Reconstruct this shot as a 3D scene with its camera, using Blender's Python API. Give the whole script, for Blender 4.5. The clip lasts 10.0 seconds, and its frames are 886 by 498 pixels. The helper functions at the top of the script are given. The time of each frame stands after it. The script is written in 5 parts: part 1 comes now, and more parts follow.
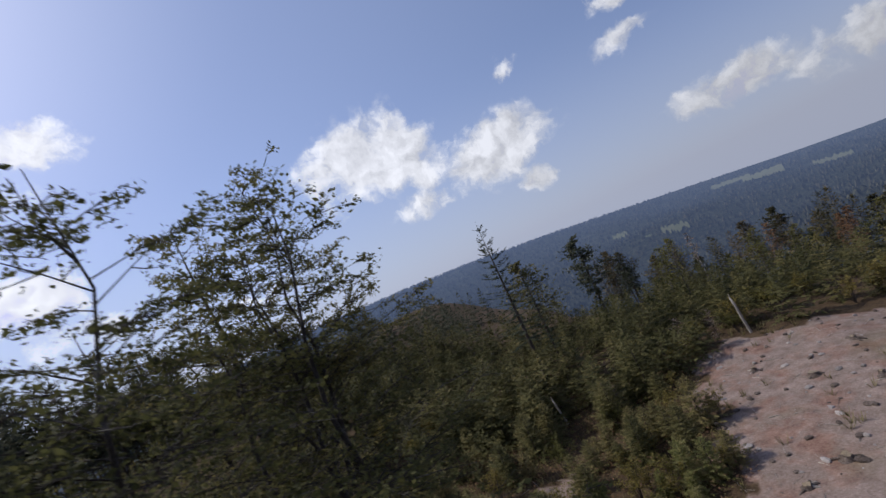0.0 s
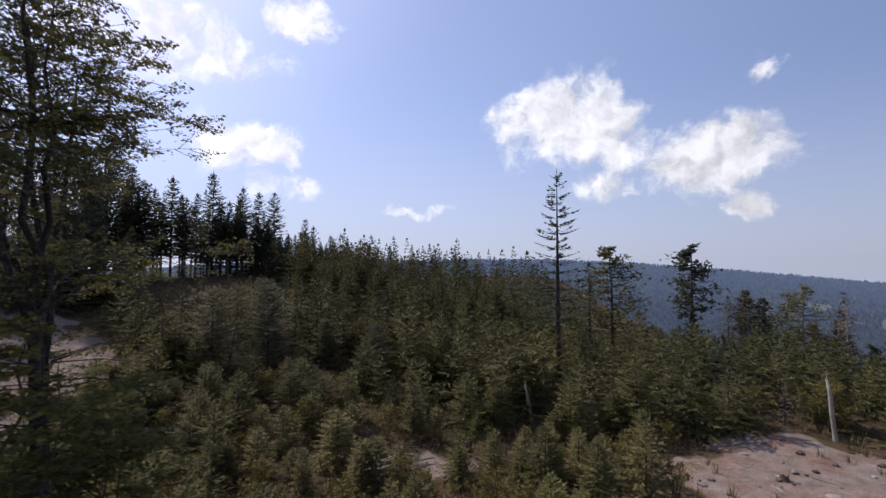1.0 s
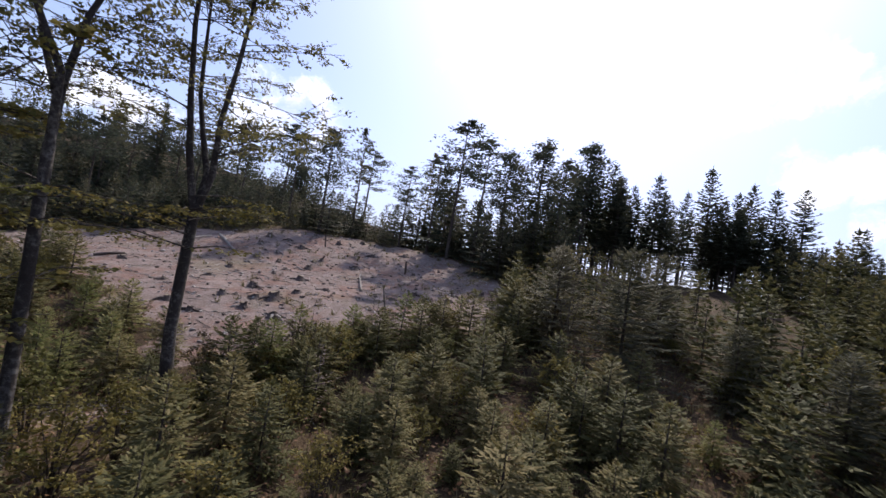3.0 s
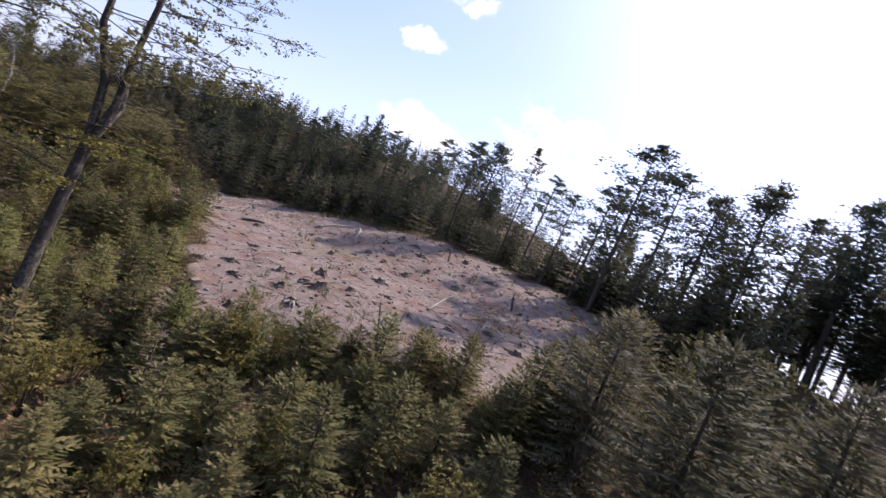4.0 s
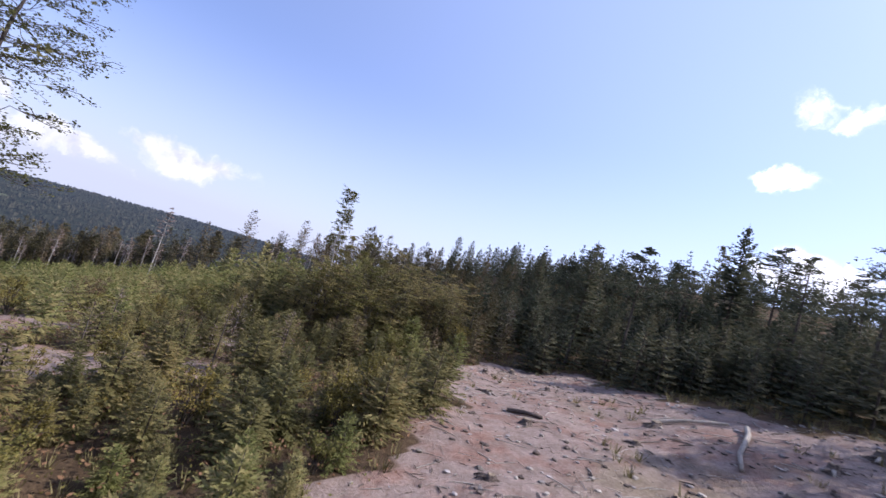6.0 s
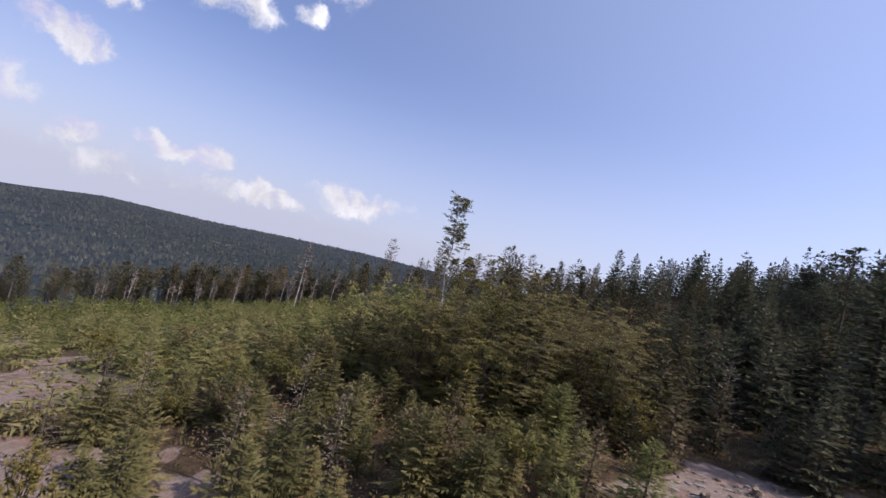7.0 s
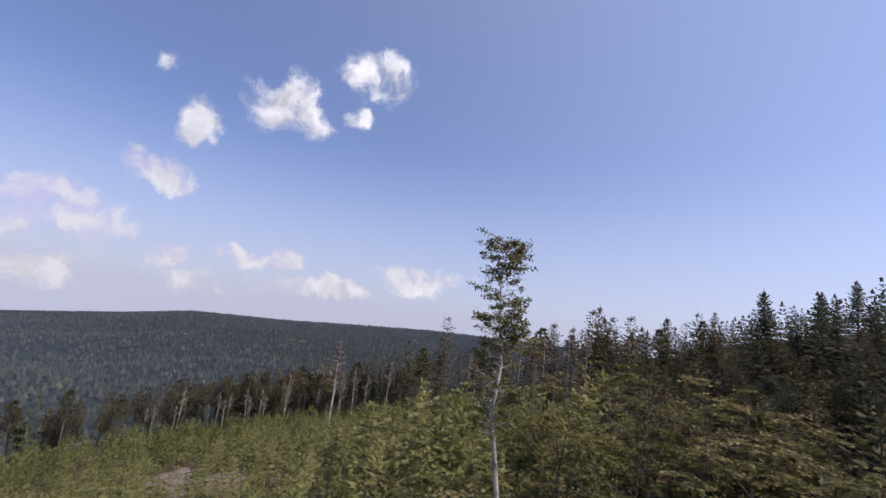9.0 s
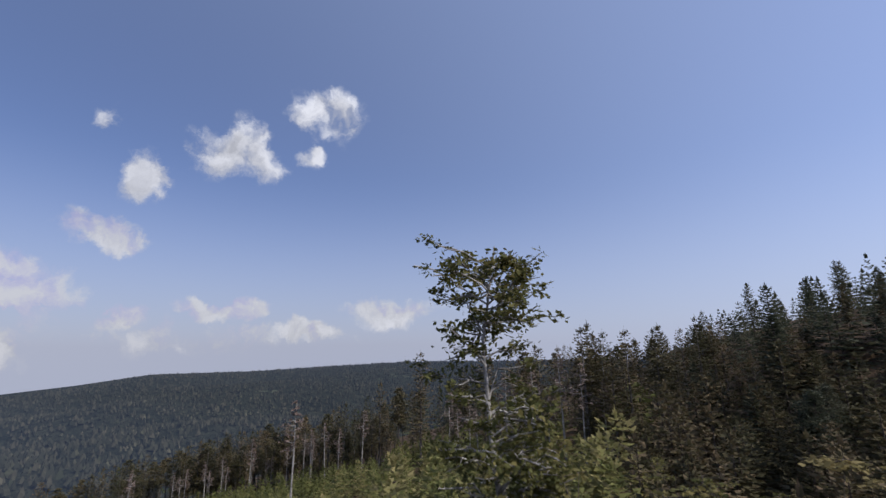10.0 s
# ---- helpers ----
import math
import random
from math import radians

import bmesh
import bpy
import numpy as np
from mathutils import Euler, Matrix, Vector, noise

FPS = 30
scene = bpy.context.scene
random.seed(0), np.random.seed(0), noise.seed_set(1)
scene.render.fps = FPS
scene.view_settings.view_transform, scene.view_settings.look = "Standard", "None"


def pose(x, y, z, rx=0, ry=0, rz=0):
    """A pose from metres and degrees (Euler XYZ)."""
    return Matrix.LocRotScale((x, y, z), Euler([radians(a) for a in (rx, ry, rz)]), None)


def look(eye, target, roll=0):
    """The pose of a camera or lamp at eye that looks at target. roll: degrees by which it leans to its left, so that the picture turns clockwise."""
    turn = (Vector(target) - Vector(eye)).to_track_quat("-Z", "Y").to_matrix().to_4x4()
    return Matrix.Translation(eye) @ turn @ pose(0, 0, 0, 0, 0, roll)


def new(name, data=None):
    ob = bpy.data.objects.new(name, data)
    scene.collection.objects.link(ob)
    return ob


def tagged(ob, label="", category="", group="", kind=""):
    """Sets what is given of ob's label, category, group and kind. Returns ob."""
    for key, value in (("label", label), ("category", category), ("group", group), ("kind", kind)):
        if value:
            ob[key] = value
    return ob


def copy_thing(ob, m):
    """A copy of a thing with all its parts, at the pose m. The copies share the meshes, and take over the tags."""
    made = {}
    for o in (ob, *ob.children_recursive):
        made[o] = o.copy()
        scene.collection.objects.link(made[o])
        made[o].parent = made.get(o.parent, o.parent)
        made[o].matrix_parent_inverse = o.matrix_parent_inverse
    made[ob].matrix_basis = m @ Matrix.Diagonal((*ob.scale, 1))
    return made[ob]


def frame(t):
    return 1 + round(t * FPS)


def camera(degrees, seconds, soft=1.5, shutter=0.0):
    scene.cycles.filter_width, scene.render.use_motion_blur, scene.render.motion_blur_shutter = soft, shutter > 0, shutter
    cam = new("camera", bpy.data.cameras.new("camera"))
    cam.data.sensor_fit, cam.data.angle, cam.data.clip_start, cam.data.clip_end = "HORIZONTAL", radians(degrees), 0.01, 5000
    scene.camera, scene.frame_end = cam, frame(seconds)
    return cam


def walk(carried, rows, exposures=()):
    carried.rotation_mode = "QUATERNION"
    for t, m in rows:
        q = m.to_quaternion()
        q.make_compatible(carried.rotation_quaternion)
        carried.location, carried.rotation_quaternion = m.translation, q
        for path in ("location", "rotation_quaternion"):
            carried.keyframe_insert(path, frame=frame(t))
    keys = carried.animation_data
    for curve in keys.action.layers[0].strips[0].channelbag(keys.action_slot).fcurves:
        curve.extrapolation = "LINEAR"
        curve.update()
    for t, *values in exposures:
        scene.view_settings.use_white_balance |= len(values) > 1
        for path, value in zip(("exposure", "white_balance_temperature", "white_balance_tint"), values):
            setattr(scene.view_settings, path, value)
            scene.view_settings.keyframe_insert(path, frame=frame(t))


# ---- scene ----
cam = camera(90.14, 10.0, soft=1.5, shutter=0.12)
PATH = [
    (0.0, 0.00, 0.00, 0.00, 94.24, 24.34, 12.63),
    (0.5, 2.45, 2.77, -2.21, 92.62, 14.00, 16.24),
    (0.8, 4.53, 5.04, -3.53, 92.87, 3.81, 26.68),
    (1.0, 5.47, 6.67, -3.86, 92.66, -0.15, 30.85),
    (1.5, 6.87, 10.75, -5.10, 92.60, -10.58, 40.43),
    (2.0, 6.61, 14.28, -5.70, 91.61, -17.23, 51.60),
    (2.5, 4.06, 16.94, -6.53, 92.06, -13.69, 74.33),
    (3.0, 0.90, 18.95, -6.72, 92.84, -8.72, 97.01),
    (3.2, -0.29, 19.59, -6.48, 91.91, -10.70, 100.63),
    (4.3, -9.00, 25.35, -4.20, 86.38, -29.01, 141.31),
    (4.5, -10.64, 25.01, -3.58, 82.22, -33.49, 149.47),
    (5.0, -13.31, 21.96, -4.38, 75.20, -30.45, 161.98),
    (5.5, -15.38, 17.83, -5.12, 86.35, -16.56, 170.10),
    (5.7, -15.57, 16.39, -5.30, 95.61, -15.93, 170.09),
    (6.8, -16.43, 5.30, -4.29, 92.97, -16.30, 192.06),
    (7.0, -16.39, 3.83, -4.10, 92.39, -14.50, 194.76),
    (7.5, -15.98, 0.30, -3.51, 90.73, -10.73, 203.03),
    (8.0, -15.34, -3.22, -2.89, 89.89, -10.09, 205.08),
    (8.5, -14.62, -6.85, -2.58, 90.00, -13.59, 207.67),
    (9.0, -13.35, -9.52, -2.29, 99.75, -6.64, 203.89),
    (9.5, -12.34, -12.52, -1.76, 103.42, -1.04, 202.14),
    (10.0, -11.54, -15.06, -1.13, 103.33, 0.82, 200.90),
]
walk(cam, [(t, pose(x, y, z, rx, ry, rz)) for t, x, y, z, rx, ry, rz in PATH],
     [(0.0, -0.45, 6500, 10), (1.0, -0.25, 6600, 12), (1.5, 0.0, 6600, 12), (2.5, 0.1, 6600, 12), (3.2, 0.3, 6500, 14), (4.5, 0.72, 6650, 18), (5.0, 0.5, 6550, 14), (5.5, 0.86, 6050, 17),
      (5.7, 0.82, 6100, 17), (6.8, 0.25, 6600, 15), (8.5, 0.25, 6600, 16), (9.0, 0.14, 6600, 15), (9.5, -0.14, 6450, 10), (10.0, -0.2, 6450, 11)])

# ---- light: sun, sky and clouds ----
SUN_AZ, SUN_EL = 81.0, 46.0      # degrees left of +y, degrees up


def heading(az, el):
    a, e = radians(az), radians(el)
    return Vector((-math.sin(a) * math.cos(e), math.cos(a) * math.cos(e), math.sin(e)))


sun_data = bpy.data.lights.new("sun", "SUN")
sun_data.energy, sun_data.angle, sun_data.color = 4.4, radians(0.6), (1.0, 0.95, 0.88)
sun = new("sun", sun_data)
sun.matrix_world = look((0, 0, 300), Vector((0, 0, 300)) - heading(SUN_AZ, SUN_EL))

# heading, height, half width, half height in degrees, fullness
CLOUDS = [
    (15.2, 17.8, 10.4, 6.0, 1.15), (19.2, 21.1, 4.2, 2, 0.6), (8.2, 14.6, 5.5, 3.6, 0.8), (-0.4, 12.6, 8.8, 4.9, 1.15), (7.7, 10.1, 9, 2.6, 0.7),
    (-4.5, 7.2, 3.2, 1.7, 0.8), (-5.3, 20.8, 2, 1.1, 0.6), (-19.1, 16.5, 3.2, 1.9, 0.9), (-20.8, 21.1, 4.4, 2, 0.9), (-27.3, 6.2, 9.5, 2.6, 0.8),
    (-36.3, 4.6, 8, 2.6, 0.7), (33.7, 7.9, 6, 1.1, 0.5), (55.2, 14.4, 8, 3.8, 1), (51.7, 9.6, 7, 2.2, 0.7), (49.2, 28.8, 4.4, 3, 0.9),
    (65, 24, 14, 5, 0.8), (86, 27, 14, 8, 0.9), (75, 8, 12, 4, 0.6), (136, 12, 6.5, 2.6, 0.9), (140.5, 21.2, 3.4, 1.8, 0.9),
    (137.5, 28, 4.5, 2.2, 0.8), (120.5, 16, 9, 6, 0.6), (-152.6, 5.6, 7, 2.3, 1.1), (-133.1, 5.4, 6, 1.8, 1.15), (-123.6, 4.4, 3.8, 1.8, 1.1),
    (-142.6, 2.6, 5.5, 1.6, 0.95), (-113.6, 6.6, 7, 4.4, 1.15), (-128.6, 2.2, 14, 2.2, 0.5), (-120.6, 12.8, 4.8, 2.1, 1.0), (-133, 23.4, 6.2, 3.9, 0.9),
    (-123.9, 19.1, 2.8, 2.9, 0.8), (-143, 29.6, 5.2, 3.8, 0.75), (-141.3, 25.1, 2.3, 1.5, 0.8), (-119.6, 24, 2, 1.6, 0.4), (-111.6, 1.5, 7, 2.2, 0.6),
    (-112.5, 1.2, 5, 2.2, 0.8), (-123, 3.8, 3.4, 1.6, 0.85), (-103, 9, 6, 4, 0.8),
]

world = bpy.data.worlds.new("sky")
scene.world = world
world.use_nodes = True
wt = world.node_tree
wt.nodes.clear()


def node(tree, kind, **values):
    n = tree.nodes.new(kind)
    for key, value in values.items():
        setattr(n, key, value)
    return n


def fac(n):
    return n.outputs["Factor"] if "Factor" in n.outputs else n.outputs["Fac"]


def build_sky():
    t, link = wt, wt.links.new
    out = node(t, "ShaderNodeOutputWorld")
    back = node(t, "ShaderNodeBackground")
    back.inputs[1].default_value = 0.115
    sky = node(t, "ShaderNodeTexSky", sky_type="NISHITA", sun_disc=False)
    sky.sun_elevation, sky.sun_rotation = radians(SUN_EL), radians(-SUN_AZ)
    sky.air_density, sky.dust_density, sky.ozone_density, sky.altitude = 1.0, 1.2, 2.6, 400
    co = node(t, "ShaderNodeTexCoord")
    over = node(t, "ShaderNodeVectorMath", operation="MAXIMUM")
    over.inputs[1].default_value = (-1, -1, 0.02)
    link(co.outputs["Generated"], over.inputs[0])
    link(over.outputs[0], sky.inputs["Vector"])
    wob = node(t, "ShaderNodeTexNoise")
    wob.inputs["Scale"].default_value, wob.inputs["Detail"].default_value, wob.inputs["Roughness"].default_value = 9.0, 7.0, 0.62
    link(co.outputs["Generated"], wob.inputs["Vector"])
    half = node(t, "ShaderNodeVectorMath", operation="SUBTRACT")
    half.inputs[1].default_value = (0.5, 0.5, 0.5)
    link(wob.outputs["Color"], half.inputs[0])
    amp = node(t, "ShaderNodeVectorMath", operation="SCALE")
    amp.inputs["Scale"].default_value = 0.11
    link(half.outputs[0], amp.inputs[0])
    bent = node(t, "ShaderNodeVectorMath", operation="ADD")
    link(co.outputs["Generated"], bent.inputs[0])
    link(amp.outputs[0], bent.inputs[1])
    last = None
    for az, el, hw, hh, full in CLOUDS:
        m = node(t, "ShaderNodeMapping", vector_type="TEXTURE")
        f = heading(az, el)
        m.inputs["Location"].default_value = f
        m.inputs["Rotation"].default_value = f.to_track_quat("-Z", "Y").to_euler()
        m.inputs["Scale"].default_value = (math.sin(radians(hw)), math.sin(radians(hh)), 0.5)
        link(bent.outputs[0], m.inputs["Vector"])
        ln = node(t, "ShaderNodeVectorMath", operation="LENGTH")
        link(m.outputs[0], ln.inputs[0])
        inside = node(t, "ShaderNodeMapRange", interpolation_type="SMOOTHSTEP")
        for i, v in zip((1, 2, 3, 4), (1.25, 0.25, 0.0, full)):
            inside.inputs[i].default_value = v
        link(ln.outputs["Value"], inside.inputs[0])
        if last is None:
            last = inside.outputs[0]
        else:
            mx = node(t, "ShaderNodeMath", operation="MAXIMUM")
            link(last, mx.inputs[0])
            link(inside.outputs[0], mx.inputs[1])
            last = mx.outputs[0]
    ragged = node(t, "ShaderNodeTexNoise")
    ragged.inputs["Scale"].default_value, ragged.inputs["Detail"].default_value, ragged.inputs["Roughness"].default_value = 14.0, 9.0, 0.58
    link(bent.outputs[0], ragged.inputs["Vector"])
    thick = node(t, "ShaderNodeMath", operation="MULTIPLY_ADD")
    thick.inputs[1].default_value = 2.3
    link(fac(ragged), thick.inputs[0])
    link(last, thick.inputs[2])
    body = node(t, "ShaderNodeMapRange", interpolation_type="SMOOTHSTEP")
    for i, v in zip((1, 2, 3, 4), (1.34, 2.1, 0.0, 0.9)):
        body.inputs[i].default_value = v
    link(thick.outputs[0], body.inputs[0])
    dense = node(t, "ShaderNodeMath", operation="MULTIPLY")
    link(body.outputs[0], dense.inputs[0])
    near_cloud = node(t, "ShaderNodeMapRange")
    for i, v in zip((1, 2, 3, 4), (0.02, 0.3, 0.0, 1.0)):
        near_cloud.inputs[i].default_value = v
    link(last, near_cloud.inputs[0])
    link(near_cloud.outputs[0], dense.inputs[1])
    last = dense.outputs[0]
    # billows: the side away from the sun and the base are greyer
    lift = node(t, "ShaderNodeVectorMath", operation="ADD")
    lift.inputs[1].default_value = (-0.012, 0.0, 0.026)
    link(bent.outputs[0], lift.inputs[0])
    above = node(t, "ShaderNodeTexNoise")
    above.inputs["Scale"].default_value, above.inputs["Detail"].default_value, above.inputs["Roughness"].default_value = 14.0, 5.0, 0.55
    link(lift.outputs[0], above.inputs["Vector"])
    relief = node(t, "ShaderNodeMath", operation="SUBTRACT")
    link(fac(ragged), relief.inputs[0])
    link(fac(above), relief.inputs[1])
    shade = node(t, "ShaderNodeMapRange")
    for i, v in zip((1, 2, 3, 4), (-0.16, 0.16, 0.66, 1.06)):
        shade.inputs[i].default_value = v
    link(relief.outputs[0], shade.inputs[0])
    # clouds towards the sun shine brighter
    toward = node(t, "ShaderNodeVectorMath", operation="DOT_PRODUCT")
    toward.inputs[1].default_value = heading(SUN_AZ, SUN_EL)
    link(co.outputs["Generated"], toward.inputs[0])
    lit = node(t, "ShaderNodeMapRange")
    for i, v in zip((1, 2, 3, 4), (-0.55, 0.55, 5.7, 11.5)):
        lit.inputs[i].default_value = v
    link(toward.outputs["Value"], lit.inputs[0])
    bright = node(t, "ShaderNodeMath", operation="MULTIPLY")
    link(shade.outputs[0], bright.inputs[0])
    link(lit.outputs[0], bright.inputs[1])
    white = node(t, "ShaderNodeVectorMath", operation="SCALE")
    white.inputs[0].default_value = (0.98, 1.0, 1.08)
    link(bright.outputs[0], white.inputs["Scale"])
    # pale haze low over the horizon
    sep = node(t, "ShaderNodeSeparateXYZ")
    link(co.outputs["Generated"], sep.inputs[0])
    low = node(t, "ShaderNodeMapRange", interpolation_type="SMOOTHSTEP")
    for i, v in zip((1, 2, 3, 4), (-0.04, 0.40, 0.84, 0.0)):
        low.inputs[i].default_value = v
    link(sep.outputs["Z"], low.inputs[0])
    tint = node(t, "ShaderNodeMix", data_type="RGBA", blend_type="MULTIPLY")
    tint.inputs["Factor"].default_value = 1.0
    tint.inputs["B"].default_value = (1.0, 0.95, 1.13, 1)
    link(sky.outputs[0], tint.inputs["A"])
    hazy = node(t, "ShaderNodeMix", data_type="RGBA")
    hazy.inputs["B"].default_value = (3.8, 4.18, 5.55, 1)
    link(low.outputs[0], hazy.inputs["Factor"])
    link(tint.outputs["Result"], hazy.inputs["A"])
    # bright hazy air round the sun
    glow = node(t, "ShaderNodeMapRange")
    for i, v in zip((1, 2, 3, 4), (0.70, 1.0, 0.0, 1.0)):
        glow.inputs[i].default_value = v
    link(toward.outputs["Value"], glow.inputs[0])
    soft_glow = node(t, "ShaderNodeMath", operation="POWER")
    soft_glow.inputs[1].default_value = 2.0
    link(glow.outputs[0], soft_glow.inputs[0])
    aureole = node(t, "ShaderNodeMix", data_type="RGBA", blend_type="ADD")
    aureole.inputs["B"].default_value = (2.9, 3.0, 3.1, 1)
    link(soft_glow.outputs[0], aureole.inputs["Factor"])
    link(hazy.outputs["Result"], aureole.inputs["A"])
    wide = node(t, "ShaderNodeMapRange", interpolation_type="SMOOTHSTEP")
    for i, v in zip((1, 2, 3, 4), (-0.6, 0.85, 0.0, 1.0)):
        wide.inputs[i].default_value = v
    link(toward.outputs["Value"], wide.inputs[0])
    veil = node(t, "ShaderNodeMix", data_type="RGBA", blend_type="ADD")
    veil.inputs["B"].default_value = (1.75, 2.1, 2.85, 1)
    link(wide.outputs[0], veil.inputs["Factor"])
    link(aureole.outputs["Result"], veil.inputs["A"])
    aureole = veil
    lighter = node(t, "ShaderNodeMix", data_type="RGBA", blend_type="LIGHTEN")
    lighter.inputs["Factor"].default_value = 1.0
    link(aureole.outputs["Result"], lighter.inputs["A"])
    link(white.outputs[0], lighter.inputs["B"])
    mix = node(t, "ShaderNodeMix", data_type="RGBA")
    link(last, mix.inputs["Factor"])
    link(aureole.outputs["Result"], mix.inputs["A"])
    link(lighter.outputs["Result"], mix.inputs["B"])
    link(mix.outputs["Result"], back.inputs[0])
    link(back.outputs[0], out.inputs[0])


build_sky()


# ---- materials ----
def material(name):
    m = bpy.data.materials.new(name)
    m.use_nodes = True
    m.node_tree.nodes.clear()
    return m, m.node_tree, m.node_tree.links.new, node(m.node_tree, "ShaderNodeOutputMaterial")


def ramp(tree, stops):
    r = node(tree, "ShaderNodeValToRGB")
    els = r.color_ramp.elements
    while len(els) < len(stops):
        els.new(0.5)
    for e, (p, c) in zip(els, stops):
        e.position, e.color = p, (*c, 1)
    return r


def noise_of(tree, scale, detail=4.0, rough=0.6):
    """Noise laid out in the world's metres."""
    g = node(tree, "ShaderNodeNewGeometry")
    n = node(tree, "ShaderNodeTexNoise")
    n.inputs["Scale"].default_value, n.inputs["Detail"].default_value, n.inputs["Roughness"].default_value = scale, detail, rough
    tree.links.new(g.outputs["Position"], n.inputs["Vector"])
    return fac(n)


def foliage(name, dark, light, odd, through_light=0.3, patch=0.4):
    """Leaves or needles: colour by twig, by tree and by patch of ground, with light shining through."""
    m, t, link, out = material(name)
    g = node(t, "ShaderNodeNewGeometry")
    info = node(t, "ShaderNodeObjectInfo")
    a = node(t, "ShaderNodeMath", operation="MULTIPLY_ADD")
    a.inputs[1].default_value, a.inputs[2].default_value = 0.34, 0.0
    link(g.outputs["Random Per Island"], a.inputs[0])
    b = node(t, "ShaderNodeMath", operation="MULTIPLY_ADD")
    b.inputs[1].default_value = 0.42
    link(info.outputs["Random"], b.inputs[0])
    link(a.outputs[0], b.inputs[2])
    c = node(t, "ShaderNodeMath", operation="MULTIPLY_ADD")
    c.inputs[1].default_value = patch
    link(noise_of(t, 0.35, 3.0), c.inputs[0])
    link(b.outputs[0], c.inputs[2])
    tone = node(t, "ShaderNodeAttribute", attribute_name="tone")
    d = node(t, "ShaderNodeMath", operation="MULTIPLY_ADD")
    d.inputs[1].default_value = 0.55
    link(fac(tone), d.inputs[0])
    link(c.outputs[0], d.inputs[2])
    c = d
    r = ramp(t, [(0.08, dark), (0.62, light), (0.98, odd)])
    link(c.outputs[0], r.inputs[0])
    p = node(t, "ShaderNodeBsdfPrincipled")
    p.inputs["Roughness"].default_value = 0.7
    p.inputs["Specular IOR Level"].default_value = 0.12
    link(r.outputs[0], p.inputs["Base Color"])
    tr = node(t, "ShaderNodeBsdfTranslucent")
    link(r.outputs[0], tr.inputs["Color"])
    mix = node(t, "ShaderNodeMixShader")
    mix.inputs[0].default_value = through_light
    link(p.outputs[0], mix.inputs[1])
    link(tr.outputs[0], mix.inputs[2])
    link(mix.outputs[0], out.inputs[0])
    return m


def rough_stuff(name, stops, scale, fine_scale, bump=0.4, rough=0.9, island=0.0):
    """Wood, bark, soil: two scales of noise, and relief."""
    m, t, link, out = material(name)
    big, small = noise_of(t, scale, 5.0), noise_of(t, fine_scale, 6.0, 0.7)
    s = node(t, "ShaderNodeMath", operation="MULTIPLY_ADD")
    s.inputs[1].default_value = 0.6
    link(small, s.inputs[0])
    s2 = node(t, "ShaderNodeMath", operation="MULTIPLY")
    s2.inputs[1].default_value = 0.45
    link(big, s2.inputs[0])
    link(s2.outputs[0], s.inputs[2])
    value = s.outputs[0]
    if island:
        g = node(t, "ShaderNodeNewGeometry")
        v = node(t, "ShaderNodeMath", operation="MULTIPLY_ADD")
        v.inputs[1].default_value = island
        link(g.outputs["Random Per Island"], v.inputs[0])
        link(value, v.inputs[2])
        v2 = node(t, "ShaderNodeMath", operation="SUBTRACT")
        v2.inputs[1].default_value = island / 2
        link(v.outputs[0], v2.inputs[0])
        value = v2.outputs[0]
    r = ramp(t, stops)
    link(value, r.inputs[0])
    p = node(t, "ShaderNodeBsdfPrincipled")
    p.inputs["Roughness"].default_value = rough
    p.inputs["Specular IOR Level"].default_value = 0.2
    link(r.outputs[0], p.inputs["Base Color"])
    bp = node(t, "ShaderNodeBump")
    bp.inputs["Strength"].default_value, bp.inputs["Distance"].default_value = bump, 0.05
    link(small, bp.inputs["Height"])
    link(bp.outputs[0], p.inputs["Normal"])
    link(p.outputs[0], out.inputs[0])
    return m


NEEDLE = foliage("needles_young", (0.034, 0.038, 0.015), (0.118, 0.110, 0.043), (0.225, 0.178, 0.078), 0.30)
NEEDLE_LIGHT = foliage("needles_light", (0.058, 0.067, 0.022), (0.168, 0.174, 0.060), (0.265, 0.228, 0.10), 0.42)
NEEDLE_DARK = foliage("needles_dark", (0.023, 0.030, 0.021), (0.068, 0.076, 0.049), (0.128, 0.118, 0.072), 0.36)
NEEDLE_GREY = foliage("needles_grey_green", (0.040, 0.042, 0.024), (0.118, 0.110, 0.066), (0.20, 0.172, 0.112), 0.34)
NEEDLE_DRY = foliage("needles_dry", (0.105, 0.074, 0.060), (0.19, 0.14, 0.118), (0.28, 0.225, 0.195), 0.12)
NEEDLE_OLD = foliage("needles_old", (0.022, 0.024, 0.013), (0.078, 0.070, 0.035), (0.155, 0.112, 0.067), 0.24)
LEAF = foliage("leaves", (0.052, 0.056, 0.018), (0.140, 0.132, 0.040), (0.235, 0.185, 0.060), 0.36)
LEAF_DARK = foliage("leaves_dark", (0.028, 0.036, 0.014), (0.092, 0.098, 0.035), (0.18, 0.150, 0.054), 0.36, 0.7)
LEAF_BEECH = foliage("leaves_beech", (0.040, 0.046, 0.018), (0.112, 0.110, 0.042), (0.205, 0.170, 0.066), 0.45)
LEAF_HAZEL = foliage("leaves_hazel", (0.040, 0.043, 0.019), (0.136, 0.132, 0.052), (0.235, 0.190, 0.082), 0.42, 0.85)
LEAF_YELLOW = foliage("leaves_yellowing", (0.084, 0.078, 0.021), (0.173, 0.141, 0.040), (0.236, 0.175, 0.056), 0.30)
